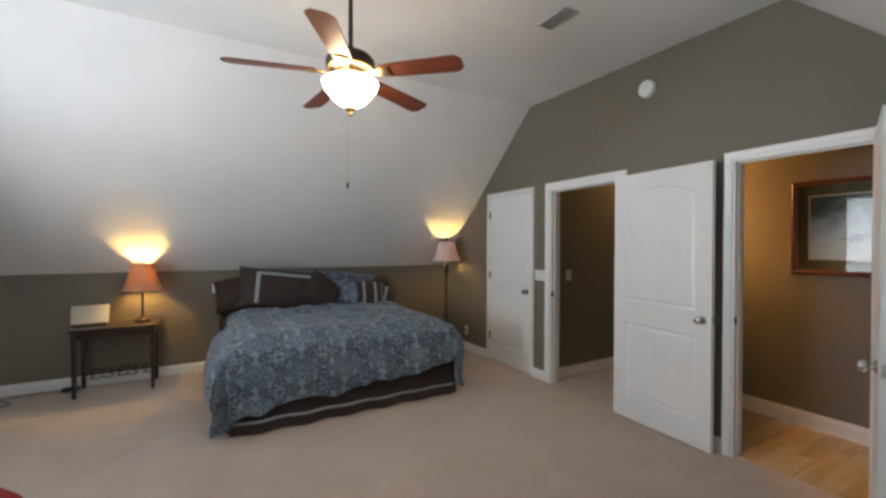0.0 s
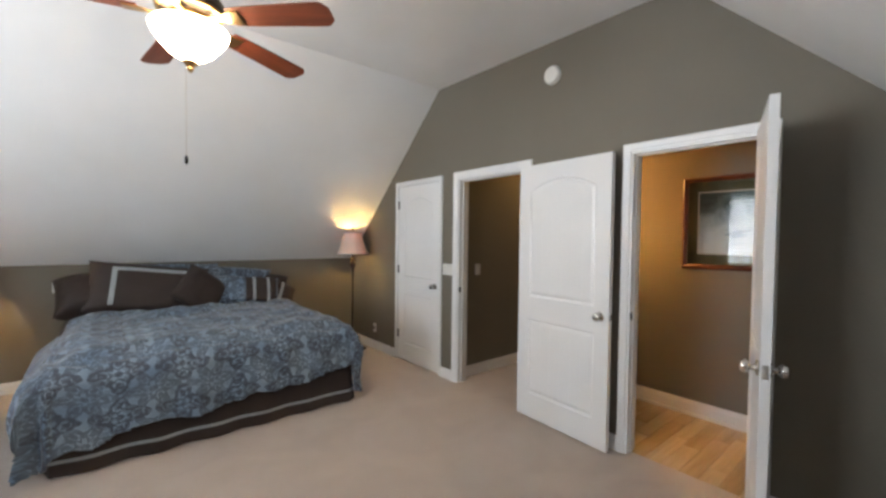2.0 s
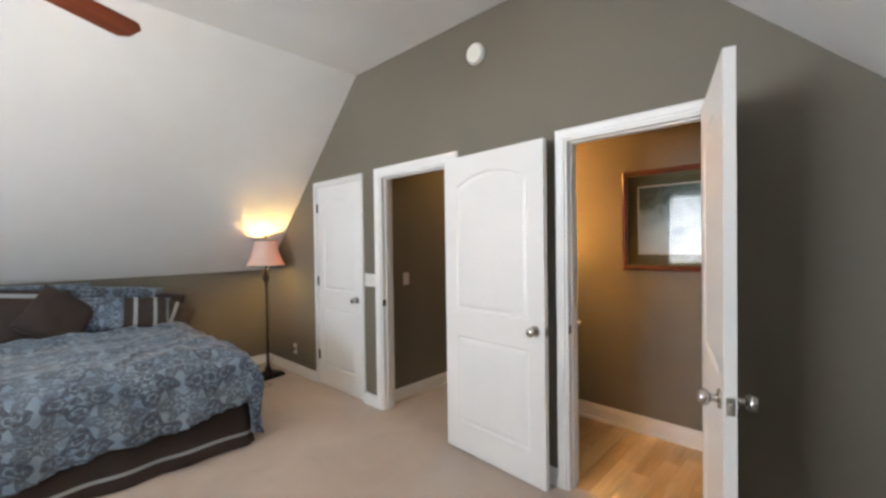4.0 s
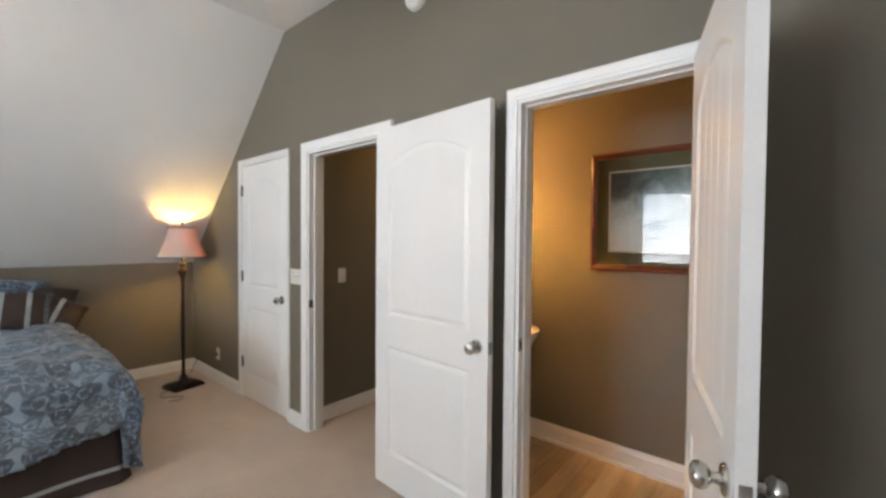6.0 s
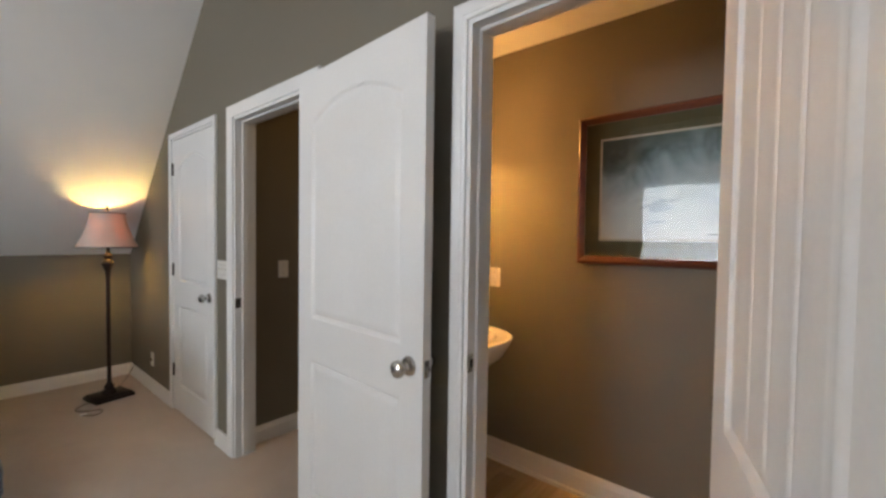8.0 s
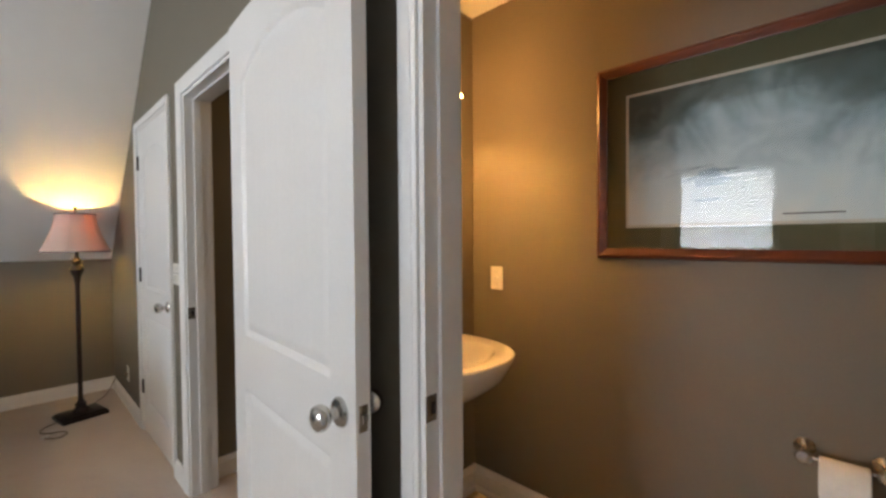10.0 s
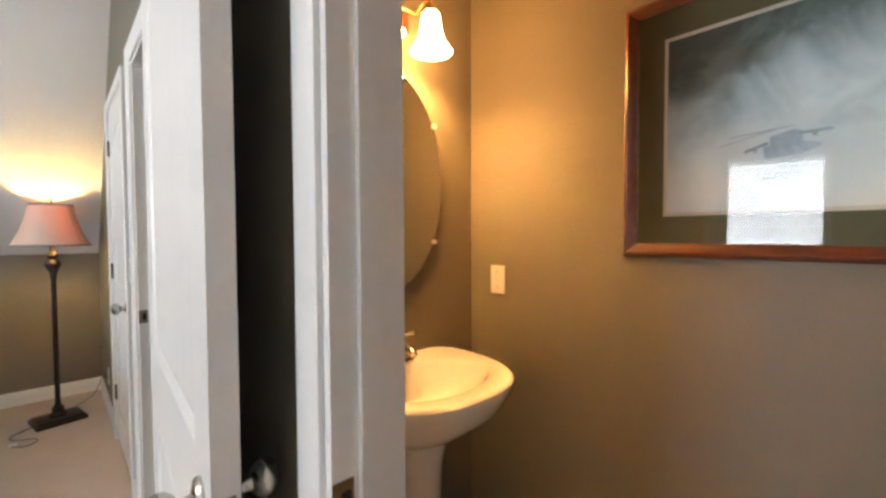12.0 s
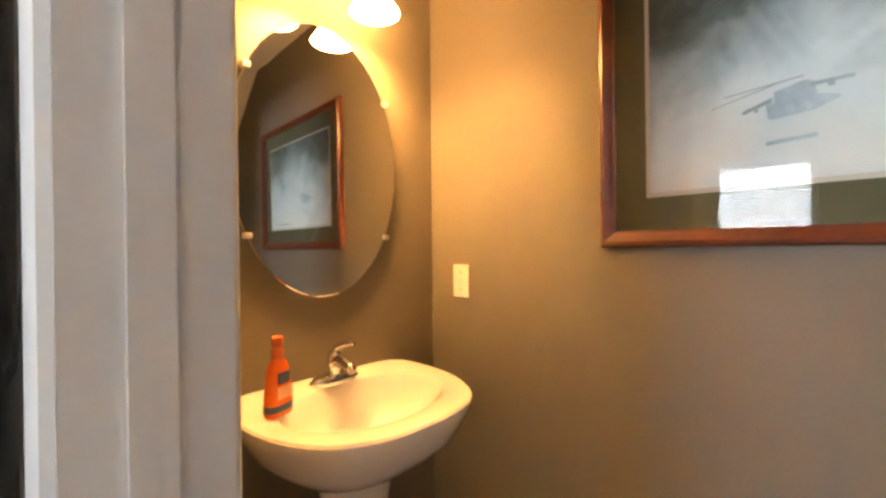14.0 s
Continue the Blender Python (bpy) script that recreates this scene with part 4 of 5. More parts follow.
def floor_lamp():
    root = thing("floor_lamp", "lit floor lamp with blush shade, carved dark stem and stepped base", "lamp", pose(2.858, 4.83, 0, 0, 0, 12))
    b = bmesh.new()
    box(b, -0.135, 0.135, -0.115, 0.115, 0.0, 0.026, bevel=0.005)
    box(b, -0.122, 0.122, -0.102, 0.102, 0.026, 0.040, bevel=0.006)
    part("base", b, IRON, root)
    part("foot", lathe(bmesh.new(), [(0.05, 0.040), (0.052, 0.055), (0.036, 0.068), (0.030, 0.085), (0.036, 0.098), (0.022, 0.110), (0.017, 0.125), (0.0145, 0.14)], 24), IRON, root)
    part("stem", lathe(bmesh.new(), [(0.0145, 0.13), (0.0135, 0.95), (0.0145, 1.0)], 18), IRON, root)
    urn = part("carved_urn", lathe(bmesh.new(), [(0.012, 1.0), (0.020, 1.02), (0.018, 1.04), (0.030, 1.075), (0.042, 1.105), (0.034, 1.13), (0.022, 1.142), (0.026, 1.155), (0.034, 1.170), (0.026, 1.182), (0.014, 1.195), (0.012, 1.27), (0, 1.275)], 28,
                                ripple=lambda a, z: 1 + (0.10 * math.cos(4 * a) if 1.05 < z < 1.13 else 0)), IRON, root)
    shade = part("shade", square_bell(0.205, 0.116, 1.238, 1.515, 6, 1.6), SHADE2, root, "blush cloth bell shade with seams")
    part("trim", ring(0.206, 1.239, 0.0035), IRON, shade, "dark braid")
    part("trim", ring(0.116, 1.515, 0.003), IRON, shade, "dark braid")
    for k in range(6):
        a = math.pi * (2 * k + 1) / 6 + math.pi / 6
        seam = [((0.116 + 0.089 * (1 - j / 12) ** 1.6 + 0.0015) * math.cos(a) * 1.016, (0.116 + 0.089 * (1 - j / 12) ** 1.6 + 0.0015) * math.sin(a) * 1.016, 1.238 + 0.277 * j / 12) for j in range(13)]
        part("seam", tube(bmesh.new(), seam, 0.0016, 6), SHADE2, shade)
    part("bulb", lathe(bmesh.new(), [(0, 1.321), (0.014, 1.321), (0.016, 1.346), (0.029, 1.386), (0.031, 1.411), (0.022, 1.438), (0, 1.446)], 20), BULB2, root, "lit bulb")
    part("socket", lathe(bmesh.new(), [(0, 1.268), (0.034, 1.272), (0.036, 1.278), (0.019, 1.286), (0.019, 1.318), (0.015, 1.323), (0, 1.323)], 20), IRON, root)
    harp = [(0.055 * math.sin(math.pi * k / 20), 0, 1.27 + 0.265 * k / 20) for k in range(21)]
    part("harp", tube(bmesh.new(), harp + [(-p[0], 0, p[2]) for p in harp[::-1]][1:-1], 0.0015, 6, True), BRASS, root)
    part("finial", lathe(bmesh.new(), [(0, 1.53), (0.008, 1.533), (0.004, 1.542), (0.011, 1.556), (0.008, 1.568), (0, 1.573)], 14), IRON, root)


floor_lamp()

cord = [(2.93, 4.98, 0.02), (3.0, 5.12, 0.006), (3.06, 5.25, 0.006), (3.10, 5.28, 0.06), (3.115, 5.15, 0.16), (3.12, 4.95, 0.22), (3.118, 4.76, 0.26), (3.125, 4.738, 0.275)]
root = thing("lamp_cord", "brown flex cord from the floor lamp to the outlet", "cord")
part("cord", tube(bmesh.new(), curve_points(cord, 8), 0.003, 6), CORD, root)
part("plug", B(3.105, 3.133, 4.722, 4.750, 0.262, 0.290, bevel=0.004), CORD, root)
coil = [(2.80, 4.80, 0.02), (2.70, 4.78, 0.006), (2.63, 4.70, 0.005), (2.66, 4.62, 0.005), (2.74, 4.58, 0.005), (2.76, 4.52, 0.006), (2.70, 4.48, 0.005), (2.64, 4.54, 0.006)]
root = thing("foot_switch_cord", "loose loop of brown cord with inline switch on the carpet", "cord")
part("cord", tube(bmesh.new(), curve_points(coil, 8), 0.0032, 6), CORD, root)
part("inline_switch", B(2.63, 2.67, 4.53, 4.55, 0.0, 0.016, bevel=0.004), PLASTIC, root)


# ---- side table ----
def side_table():
    root = thing("side_table", "black-brown side table with square legs and scrolled iron stretcher", "table")
    x0, x1, y0, y1, z = -1.135, -0.450, 4.955, 5.375, 0.655
    part("tabletop", B(x0, x1, y0, y1, z - 0.026, z, bevel=0.005), TABLEWOOD, root)
    part("apron", B(x0 + 0.03, x1 - 0.03, y0 + 0.028, y0 + 0.046, z - 0.105, z - 0.026), TABLEWOOD, root)
    part("apron", B(x0 + 0.03, x1 - 0.03, y1 - 0.046, y1 - 0.028, z - 0.105, z - 0.026), TABLEWOOD, root)
    part("apron", B(x0 + 0.028, x0 + 0.046, y0 + 0.046, y1 - 0.046, z - 0.105, z - 0.026), TABLEWOOD, root)
    part("apron", B(x1 - 0.046, x1 - 0.028, y0 + 0.046, y1 - 0.046, z - 0.105, z - 0.026), TABLEWOOD, root)
    lg = bmesh.new()
    lathe(lg, [(0, 0), (0.021, 0), (0.030, z - 0.16), (0.032, z - 0.027), (0, z - 0.027)], 4, pose(0, 0, 0, 0, 0, 45))
    me = mesh_of("leg", lg, TABLEWOOD)
    for x in (x0 + 0.04, x1 - 0.04):
        for y in (y0 + 0.04, y1 - 0.04):
            ob = new("leg", me)
            ob.parent, ob.location = root, (x, y, 0)
    for y in (y1 - 0.04,):
        part("stretcher", tube(bmesh.new(), [(x0 + 0.05, y, 0.13), (x1 - 0.05, y, 0.13)], 0.007, 8), IRON, root, "iron stretcher bar")
        sc = bmesh.new()
        for c, s in ((-1.01, 1), (-0.89, -1), (-0.79, 1), (-0.69, -1), (-0.57, 1)):
            for flip in (1, -1):
                pts = []
                for k in range(18):
                    a = k / 17 * 4.6
                    rr = 0.040 * (1 - k / 24)
                    pts.append((c + s * rr * math.cos(a) * 1.5, y, 0.13 + flip * (0.026 + rr * math.sin(a) * 0.75)))
                tube(sc, pts, 0.0055, 6)
        part("scrollwork", sc, IRON, root, "scrolled iron ornament")


side_table()
root = thing("desk_calendar", "off-white card box leaning on a dark tray on the side table", "box", pose(-1.015, 5.19, 0.655, 0, 0, 4))
part("tray", B(-0.12, 0.14, -0.10, 0.06, 0.0, 0.022, bevel=0.004), TABLEWOOD, root, "dark tray")
part("card_panel", prism(bmesh.new(), [(-0.02, 0.024), (0.01, 0.024), (0.06, 0.19), (0.04, 0.19)], "x", -0.145, 0.145), BOXCARD, root)

root = thing("power_cable", "loose dark cable and adapter on the carpet by the baseboard", "cable")
part("cable", tube(bmesh.new(), curve_points([(-2.05, 5.05, 0.005), (-1.85, 5.12, 0.006), (-1.66, 5.02, 0.005), (-1.56, 5.12, 0.006), (-1.68, 5.22, 0.006), (-1.80, 5.16, 0.012), (-1.62, 5.30, 0.006), (-1.30, 5.33, 0.006), (-1.20, 5.30, 0.015)], 8), 0.0045, 6), CORD, root)
part("adapter", B(-1.25, -1.12, 5.25, 5.33, 0.0, 0.034, bevel=0.006), DARK, root, "black adapter")

# corner of a red seat
root = thing("ottoman", "dark red upholstered round ottoman", "ottoman", pose(-0.98, 2.12, 0))
part("cushion", lathe(bmesh.new(), [(0, 0.07), (0.33, 0.07), (0.36, 0.12), (0.365, 0.34), (0.355, 0.41), (0.32, 0.445), (0.18, 0.46), (0, 0.465)], 40), RED, root)
for k in range(4):
    part("foot", lathe(bmesh.new(), [(0, 0), (0.018, 0), (0.026, 0.07), (0, 0.07)], 14, pose(0.2 * math.cos(0.8 + k * math.pi / 2), 0.2 * math.sin(0.8 + k * math.pi / 2), 0)), TABLEWOOD, root)


# ---- fittings on walls and ceiling ----
def wall_plate(name, label, category, m, gangs=1, outlet=False):
    """Plate in its own xz plane, facing -y."""
    root = thing(name, label, category, m)
    w = 0.07 + 0.046 * (gangs - 1)
    part("plate", B(-w / 2, w / 2, -0.006, 0.0, -0.0575, 0.0575, bevel=0.0022), PLASTIC, root)
    for g in range(gangs):
        x = (g - (gangs - 1) / 2) * 0.046
        if outlet:
            for z in (-0.02, 0.02):
                face = part("socket", lathe(bmesh.new(), [(0, 0.0085), (0.0155, 0.0085), (0.0165, 0.005), (0, 0.005)], 20, pose(x, 0, z, 90, 0, 0)), PLASTIC, root)
                for dx in (-0.006, 0.006):
                    part("slot", B(x + dx - 0.001, x + dx + 0.001, -0.0092, -0.008, z - 0.004, z + 0.005), DARK, face)
        else:
            part("toggle", prism(bmesh.new(), [(-0.005, -0.008), (-0.016, 0.006), (-0.013, 0.012), (-0.005, 0.010)], "x", x - 0.005, x + 0.005), PLASTIC, root)
        for z in (-0.03, 0.03):
            part("screw", lathe(bmesh.new(), [(0, 0.0072), (0.003, 0.0068), (0.003, 0.005), (0, 0.005)], 10, pose(x, 0, z, 90, 0, 0)), NICKEL, root)
    return root


wall_plate("light_switch", "white triple light switch between two doors", "light switch", pose(XE, 3.283, 1.135, 0, 0, -90), 3)
wall_plate("light_switch", "ivory light switch on the hall wall", "light switch", pose(3.487, HN, 1.128, 0, 0, 0))
wall_plate("light_switch", "ivory light switch beside the wash basin", "light switch", pose(BX, 1.961, 1.118, 0, 0, -90))
wall_plate("electrical_outlet", "white wall outlet near the floor lamp", "outlet", pose(XE, 4.737, 0.275, 0, 0, -90), 1, True)
wall_plate("electrical_outlet", "white wall outlet beside the bed", "outlet", pose(0.07, YN, 0.95, 0, 0, 0), 1, True)

root = thing("smoke_detector", "white round smoke detector high on the gable wall", "smoke detector", pose(XE, 2.04, 2.748, 0, -90, 0))
part("base", lathe(bmesh.new(), [(0, 0), (0.072, 0), (0.072, 0.012), (0, 0.012)], 36), PLASTIC, root)
part("cover", lathe(bmesh.new(), [(0.069, 0.012), (0.069, 0.026), (0.060, 0.037), (0.03, 0.041), (0, 0.042)], 36), PLASTIC, root)

root = thing("ceiling_vent", "grey slatted air register in the flat ceiling", "vent", pose(2.075, 2.005, ZC))
fr = bmesh.new()
for a in ((-0.063, -0.045, -0.128, 0.128), (0.045, 0.063, -0.128, 0.128), (-0.045, 0.045, -0.128, -0.11), (-0.045, 0.045, 0.11, 0.128)):
    box(fr, a[0], a[1], a[2], a[3], -0.009, 0.0)
part("frame", fr, GREY, root)
part("backing", B(-0.045, 0.045, -0.11, 0.11, -0.002, -0.0005), GREY, root)
for k in range(7):
    x = -0.037 + 0.0123 * k
    part("slat", prism(bmesh.new(), [(x - 0.006, -0.009), (x - 0.005, -0.010), (x + 0.006, -0.003), (x + 0.005, -0.002)], "y", -0.11, 0.11), GREY, root)


# ---- hall ----
def dome_light():
    """Unseen flush light, assumed and added to brighten the hall behind the middle door."""
    root = thing("ceiling_light", "unseen lit dome light, assumed and added on the hall ceiling", "ceiling light", pose(4.55, (HN + HS) / 2, 2.44))
    part("pan", lathe(bmesh.new(), [(0, 0), (0.15, 0), (0.152, -0.012), (0.14, -0.022), (0, -0.022)], 32), BRASS, root)
    part("dome", lathe(bmesh.new(), [(0.138, -0.022), (0.134, -0.045), (0.112, -0.075), (0.07, -0.096), (0.025, -0.104), (0, -0.105)], 32), HALLGLOW, root, "glowing dome of the added hall light")


dome_light()


# ---- powder room ----
def wash_basin():
    cx, zr = 3.722, 0.855
    root = thing("pedestal_sink", "white porcelain pedestal wash basin with chrome faucet", "sink", pose(cx, BY, 0))

    def outline(k):
        """Half round plan, straight at the wall; k scales it about the bowl."""
        pts = []
        n = 72
        for i in range(n):
            a = 2 * math.pi * i / n
            c, s = math.cos(a), math.sin(a)
            if s > 0:
                x = 0.296 * math.copysign(abs(c) ** 0.13, c) * (1.0 - 0.125 * s ** 1.2)
                y = 0.16 * s ** 0.4
            else:
                x = 0.296 * math.copysign(abs(c) ** 0.72, c)
                y = -0.322 * abs(s) ** 0.92
            pts.append((x * k, -0.165 + y * k))
        return pts

    def oval(ax, ay, oy):
        return [(ax * math.cos(2 * math.pi * i / 72), oy + ay * math.sin(2 * math.pi * i / 72)) for i in range(72)]

    bm = bmesh.new()
    rings = []
    for pts, z in ((oval(0.075, 0.07, -0.20), zr - 0.215), (oval(0.10, 0.09, -0.20), zr - 0.20), (outline(0.70), zr - 0.145), (outline(0.88), zr - 0.090), (outline(0.965), zr - 0.035), (outline(0.995), zr - 0.012),
                   (outline(0.995), zr - 0.003), (outline(0.975), zr + 0.002), (outline(0.93), zr + 0.001), (oval(0.226, 0.163, -0.252), zr - 0.002), (oval(0.221, 0.158, -0.252), zr - 0.004), (oval(0.216, 0.153, -0.252), zr - 0.011), (oval(0.206, 0.144, -0.251), zr - 0.026),
                   (oval(0.178, 0.122, -0.246), zr - 0.068), (oval(0.125, 0.085, -0.236), zr - 0.108), (oval(0.05, 0.035, -0.225), zr - 0.125)):
        rings.append([bm.verts.new((x, y, z)) for x, y in pts])
    for a, b in zip(rings, rings[1:]):
        for i in range(72):
            bm.faces.new((a[i], a[(i + 1) % 72], b[(i + 1) % 72], b[i]))
    bm.faces.new(rings[0][::-1]), bm.faces.new(rings[-1])
    part("basin", bm, PORCELAIN, root)
    part("drain", lathe(bmesh.new(), [(0, zr - 0.120), (0.022, zr - 0.120), (0.024, zr - 0.1235)], 20, pose(0, -0.225, 0)), CHROME, root)
    ped = bmesh.new()
    lathe(ped, [(0, 0), (0.115, 0), (0.115, 0.03), (0.10, 0.07), (0.085, 0.2), (0.080, 0.42), (0.088, 0.56), (0.105, zr - 0.21), (0, zr - 0.2)], 40, pose(0, -0.19, 0) @ Matrix.Diagonal((1, 0.9, 1, 1)))
    part("pedestal", ped, PORCELAIN, root)
    f = part("faucet", lathe(bmesh.new(), [(0, 0), (0.072, 0), (0.074, 0.008), (0.062, 0.020), (0.035, 0.027), (0, 0.028)], 36, pose(0.002, -0.082, zr + 0.001) @ Matrix.Diagonal((1.05, 0.42, 1, 1))), CHROME, root, "chrome single lever faucet")
    spout = curve_points([(0.002, -0.08, zr + 0.015), (0.002, -0.09, zr + 0.055), (0.002, -0.115, zr + 0.068), (0.002, -0.165, zr + 0.058), (0.002, -0.178, zr + 0.047)], 8)
    part("spout", tube(bmesh.new(), spout, lambda k: 0.019 - 0.007 * k, 14), CHROME, f)
    part("cap", lathe(bmesh.new(), [(0.021, zr + 0.05), (0.022, zr + 0.075), (0.016, zr + 0.088), (0, zr + 0.091)], 24, pose(0.002, -0.082, 0)), CHROME, f)
    lever = curve_points([(0.004, -0.075, zr + 0.075), (0.008, -0.088, zr + 0.096), (0.016, -0.118, zr + 0.110), (0.026, -0.150, zr + 0.116)], 6)
    part("lever", tube(bmesh.new(), lever, lambda k: 0.014 - 0.007 * k, 12), CHROME, f)


wash_basin()


def soap_bottle():
    root = thing("soap_bottle", "translucent orange hand soap bottle on the basin rim", "bottle", pose(3.515, 1.918, 0.8565, 0, 0, 22) @ Matrix.Diagonal((0.95, 0.95, 0.89, 1)))

    def body(prof, m=None):
        bm = bmesh.new()
        lathe(bm, prof, 36, Matrix.Diagonal((1, 0.58, 1, 1)), ripple=lambda a, z: 1.0 / max(abs(math.cos(a)) ** 4 + abs(math.sin(a)) ** 4, 1e-6) ** 0.16)
        return bm
    b = part("bottle_body", body([(0, 0), (0.034, 0), (0.037, 0.006), (0.036, 0.05), (0.029, 0.11), (0.023, 0.135), (0.012, 0.147), (0, 0.147)]), ORANGE, root)
    part("label", body([(0.0376, 0.012), (0.0374, 0.03), (0.0371, 0.0302), (0.0371, 0.0118)]), BLUEINK, b, "dark printed band")
    part("label", B(-0.022, 0.024, -0.0225, -0.0205, 0.045, 0.075), PALEINK, b, "pale printed panel")
    part("label", B(-0.018, 0.016, -0.0218, -0.0180, 0.082, 0.112), BLUEINK, b, "navy printed emblem")
    part("pump_cap", lathe(bmesh.new(), [(0.013, 0.145), (0.0145, 0.148), (0.0145, 0.168), (0.010, 0.172), (0.0095, 0.180), (0.013, 0.182), (0.014, 0.198), (0.010, 0.203), (0, 0.204)], 24), ORANGE, root, "orange cap")


soap_bottle()


def oval_mirror():
    root = thing("oval_mirror", "frameless oval mirror on clips above the wash basin", "mirror", pose(3.732, BY, 1.495))
    a, b = 0.268, 0.402
    bm = bmesh.new()
    n = 96
    rim = lambda k, y: [bm.verts.new(((a - k) * math.cos(2 * math.pi * i / n), y, (b - k) * math.sin(2 * math.pi * i / n))) for i in range(n)]
    rings = [rim(0.0, -0.012), rim(0.0, -0.016), rim(0.003, -0.018)]
    for p, q in zip(rings, rings[1:]):
        for i in range(n):
            bm.faces.new((p[i], p[(i + 1) % n], q[(i + 1) % n], q[i]))
    bm.faces.new(rings[0][::-1]), bm.faces.new(rings[-1])
    part("mirror_glass", bm, MIRROR, root, smooth=False)
    part("backing", lathe(bmesh.new(), [(0, 0), (0.94, 0), (0.94, 1), (0, 1)], 64, pose(0, 0, 0, 90, 0, 0) @ Matrix.Diagonal((a, b, 0.012, 1))), DARK, root)
    for x, z in ((0.222, 0.226), (0.222, -0.222), (-0.222, 0.226), (-0.222, -0.222)):
        c = bmesh.new()
        box(c, x - 0.006, x + 0.014, -0.024, 0.0, z - 0.008, z + 0.008, bevel=0.003)
        part("clip", c, PLASTIC, root, "clear plastic clip")


oval_mirror()


def vanity_light():
    root = thing("vanity_light", "two-arm bronze vanity light with lit frosted bell shades above the mirror", "wall light", pose(3.735, BY, 2.078))
    part("backplate", B(-0.10, 0.10, -0.022, 0.0, -0.045, 0.045, bevel=0.008), FRAMEWOOD, root, "reddish bronze backplate")
    part("bar", tube(bmesh.new(), [(-0.12, -0.06, 0.012), (0.12, -0.06, 0.012)], 0.008, 12), BRASS, root)
    part("post", tube(bmesh.new(), [(0, -0.02, 0.012), (0, -0.06, 0.012)], 0.011, 12), BRASS, root)
    for x in (-0.102, 0.102):
        arm = part("arm", tube(bmesh.new(), curve_points([(x, -0.06, 0.012), (x, -0.10, 0.035), (x, -0.132, 0.03), (x, -0.138, 0.005)], 6), 0.007, 10), BRASS, root)
        part("socket", lathe(bmesh.new(), [(0, 0.012), (0.020, 0.010), (0.024, -0.006), (0.026, -0.02), (0, -0.02)], 20, pose(x, -0.138, 0)), BRASS, arm)
        part("bell_shade", lathe(bmesh.new(), [(0.024, -0.012), (0.030, -0.02), (0.034, -0.05), (0.040, -0.085), (0.052, -0.118), (0.070, -0.142), (0.073, -0.146), (0.069, -0.146), (0.048, -0.118), (0.036, -0.085), (0.030, -0.05), (0.0, -0.03)], 36, pose(x, -0.138, 0)), SCONCE, root, "lit frosted glass bell shade")
        part("bulb", lathe(bmesh.new(), [(0, -0.045), (0.010, -0.047), (0.013, -0.066), (0.021, -0.088), (0.022, -0.104), (0.014, -0.119), (0, -0.123)], 20, pose(x, -0.138, 0)), BULB3, root, "lit bulb")


vanity_light()


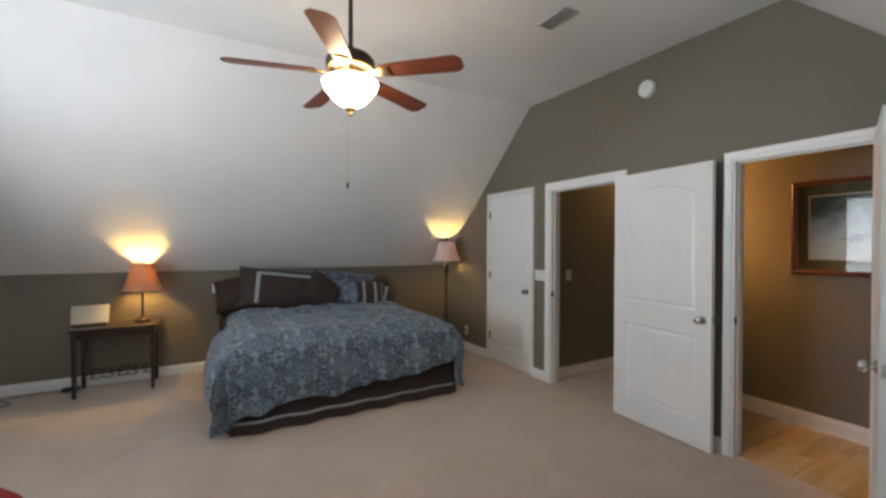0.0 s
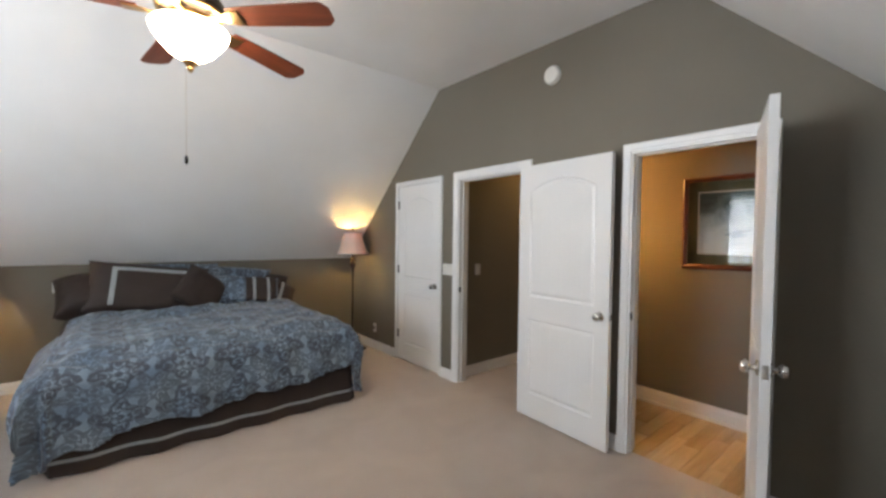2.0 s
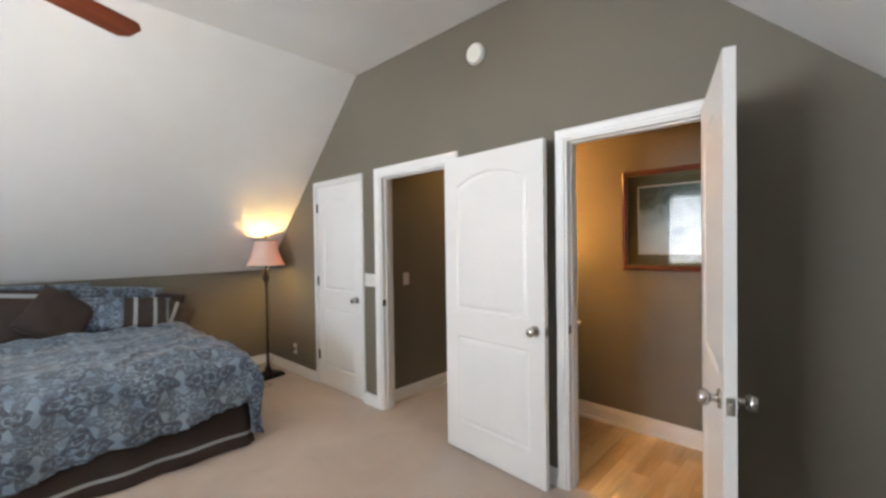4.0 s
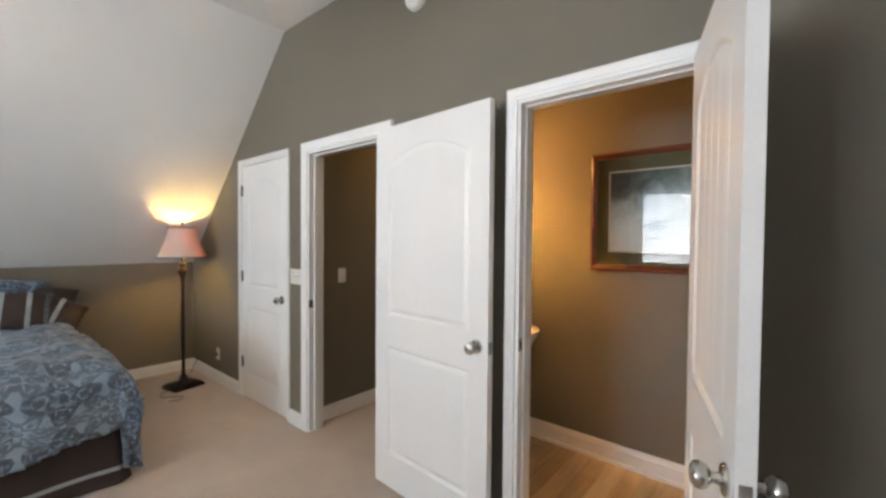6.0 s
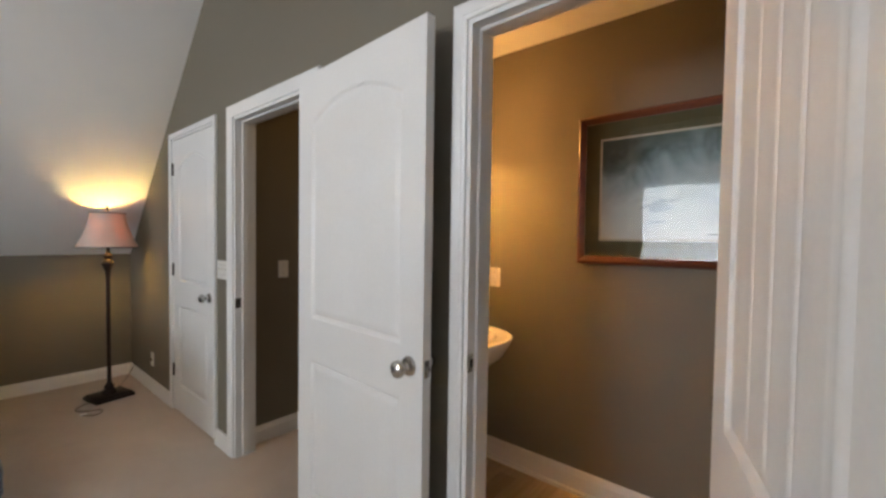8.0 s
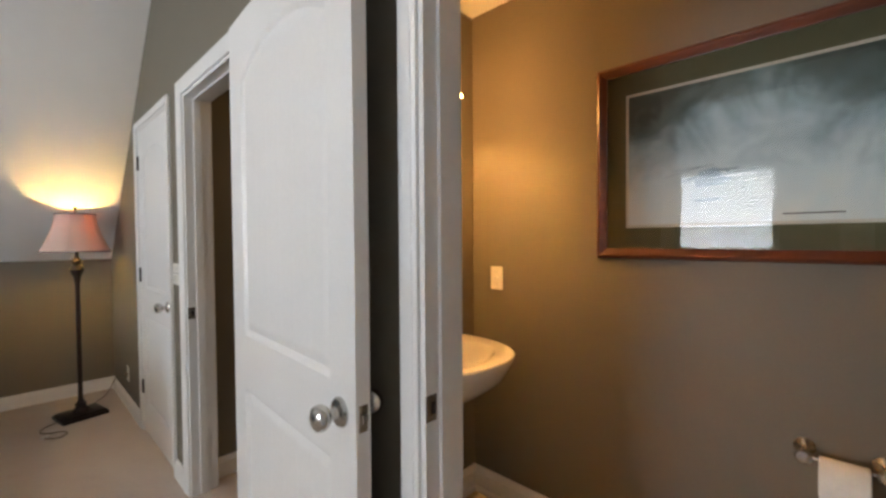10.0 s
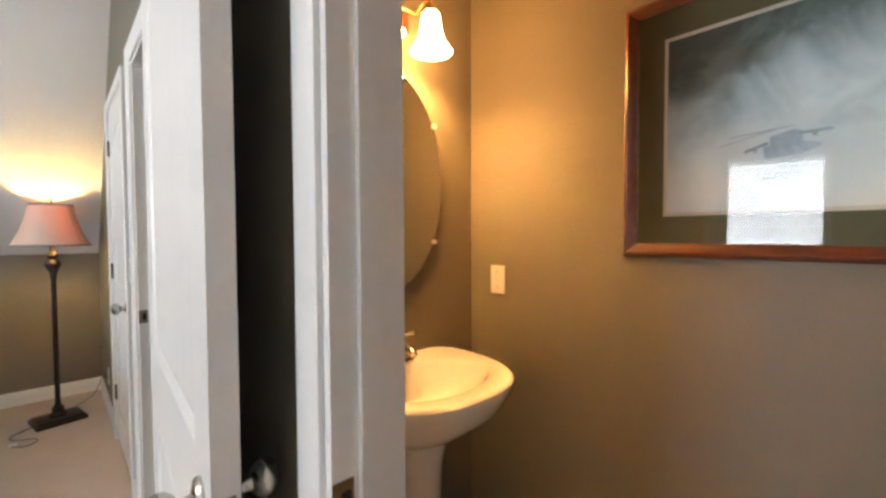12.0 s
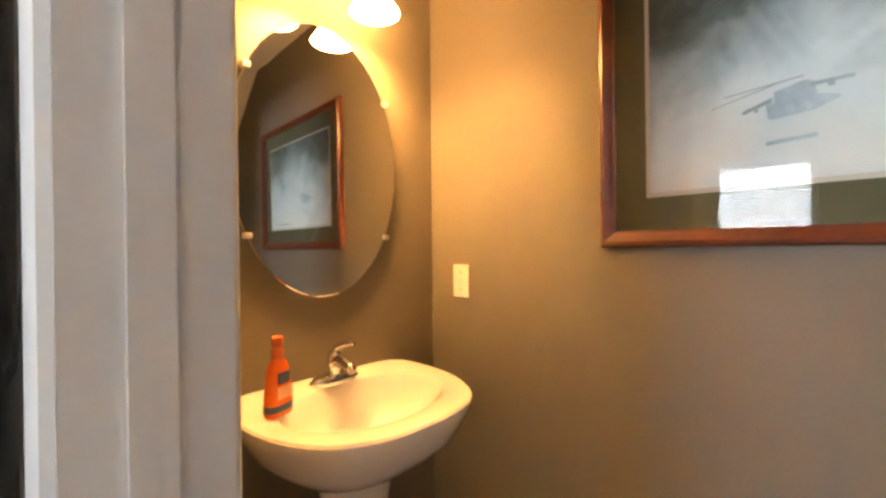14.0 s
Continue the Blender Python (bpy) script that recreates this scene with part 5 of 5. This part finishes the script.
def framed_picture():
    y0, y1, z0, z1 = 0.480, 1.449, 1.233, 1.983
    x = BX
    root = thing("framed_picture", "mahogany framed misty print with olive mat behind glass", "picture", pose(x, (y0 + y1) / 2, (z0 + z1) / 2, 0, -0.5, 0))
    w, h = (y1 - y0) / 2, (z1 - z0) / 2
    prof = [(0.0, 0.0), (0.0, 0.018), (0.006, 0.027), (0.014, 0.030), (0.024, 0.026), (0.032, 0.019), (0.040, 0.017), (0.040, 0.0)]
    corners = [(-1, -1), (1, -1), (1, 1), (-1, 1)]
    for k, nm in enumerate(("frame_bottom", "frame_side", "frame_top", "frame_side")):
        bm = bmesh.new()
        ends = []
        for c in (corners[k], corners[(k + 1) % 4]):
            ends.append([bm.verts.new((-t, c[0] * (w - d), c[1] * (h - d))) for d, t in prof])
        for i in range(len(prof) - 1):
            bm.faces.new((ends[0][i], ends[0][i + 1], ends[1][i + 1], ends[1][i]))
        bm.faces.new(ends[0]), bm.faces.new(ends[1][::-1])
        part(nm, bm, FRAMEWOOD, root)
    part("mat_board", B(-0.008, -0.004, -w + 0.036, w - 0.036, -h + 0.036, h - 0.036), MAT_BOARD, root, "olive green mat")
    part("mat_liner", B(-0.0095, -0.0075, -w + 0.112, w - 0.112, -h + 0.119, h - 0.120), LINER, root, "cream inner liner")
    pr = part("print", B(-0.0115, -0.009, -w + 0.122, w - 0.122, -h + 0.130, h - 0.131), PRINT, root, "misty blue-grey watercolour")
    # pale craft shape and its reflection in the mist
    def flat(pts, t):
        return prism(bmesh.new(), pts, "x", -0.0122 - t, -0.0116)
    cy, cz = 0.092, -0.090
    body = ([(0.039, 0.030), (0.039, 0.004), (-0.032, 0.004), (-0.026, 0.039), (-0.011, 0.045)],
            [(0.053, 0.003), (0.050, -0.036), (0.044, -0.040), (-0.026, -0.033), (-0.068, -0.013), (-0.066, -0.007), (-0.032, 0.005)],
            [(0.053, -0.094), (-0.032, -0.088), (-0.032, -0.099), (0.053, -0.105)])
    dark = ([(0.042, 0.017), (0.042, 0.006), (0.094, -0.0145), (0.096, -0.005)], [(-0.021, 0.035), (-0.085, 0.036), (-0.087, 0.028), (-0.021, 0.025)],
            [(0.074, -0.003), (0.067, -0.003), (0.067, -0.014), (0.074, -0.014)], [(-0.047, 0.029), (-0.058, 0.029), (-0.058, 0.017), (-0.047, 0.017)],
            [(0.155, 0.019), (0.155, 0.0165), (0.032, 0.0495), (0.032, 0.052)], [(0.13, 0.045), (0.13, 0.0425), (-0.01, 0.0545), (-0.01, 0.057)])
    for k, pts in enumerate(body + dark):
        part("painted_shape", flat([(cy + p * 0.92, cz + q * 0.78) for p, q in pts], 0.00012 * k), INK if k < len(body) else INK2, pr)
    part("caption_bar", flat([(-0.10, -0.2245), (-0.10, -0.2205), (-0.24, -0.2205), (-0.24, -0.2245)], 0.0), BROWN, pr)
    pane("glass", B(-0.0165, -0.0145, -w + 0.037, w - 0.037, -h + 0.037, h - 0.037), GLASS, root, 0, -1, "clear picture glass")


framed_picture()


def paper_holder():
    root = thing("toilet_paper_holder", "nickel toilet paper holder with a white paper roll", "toilet paper", pose(BX, 0.722, 0.655))
    for y in (-0.085, 0.085):
        post = part("post", lathe(bmesh.new(), [(0, 0), (0.026, 0), (0.027, 0.006), (0.020, 0.012), (0.010, 0.018), (0.009, 0.05), (0.013, 0.062), (0.020, 0.072), (0.022, 0.082), (0.016, 0.092), (0, 0.094)], 24, pose(0, y, 0.015, 0, -90, 0)), NICKEL, root)
    part("spindle", tube(bmesh.new(), [(-0.078, -0.085, 0.015), (-0.078, 0.085, 0.015)], 0.006, 12), NICKEL, root)
    part("paper_roll", lathe(bmesh.new(), [(0.02, -0.052), (0.052, -0.052), (0.054, -0.049), (0.054, 0.049), (0.052, 0.052), (0.02, 0.052), (0.02, -0.052)], 40, pose(-0.078, 0.0, -0.03, 90, 0, 0)), TISSUE, root, "white paper roll")
    part("loose_sheet", prism(bmesh.new(), [(-0.134, -0.03), (-0.1325, -0.03), (-0.1315, -0.12), (-0.133, -0.12)], "y", -0.05, 0.05), TISSUE, root, "hanging paper end")


paper_holder()

# plank floor of the powder room
sub = structure("bath_floor", B(3.195, BX, BYS, BY, -0.12, -0.006), GROUT, "pale oak plank floor of the powder room", "floor")
rng = random.Random(7)
widths, y = [], BYS + 0.002
plank_cache = {}
while y < BY - 0.02:
    wd = min(0.108, BY - 0.002 - y)
    xs, x = [3.196], 3.196 + rng.uniform(0.15, 0.9)
    while x < BX - 0.1:
        xs.append(x)
        x += rng.uniform(0.55, 1.0)
    xs.append(BX - 0.002)
    for a, b in zip(xs, xs[1:]):
        key = (round(b - a, 2), round(wd, 3))
        if key not in plank_cache:
            bm = bmesh.new()
            box(bm, 0, key[0] - 0.0025, 0, wd - 0.0025, -0.008, 0.0, bevel=0.0012)
            plank_cache[key] = mesh_of("plank", bm, PLANK)
        ob = new("plank", plank_cache[key])
        ob.parent, ob.location = sub, (a, y, 0.0)
    y += wd
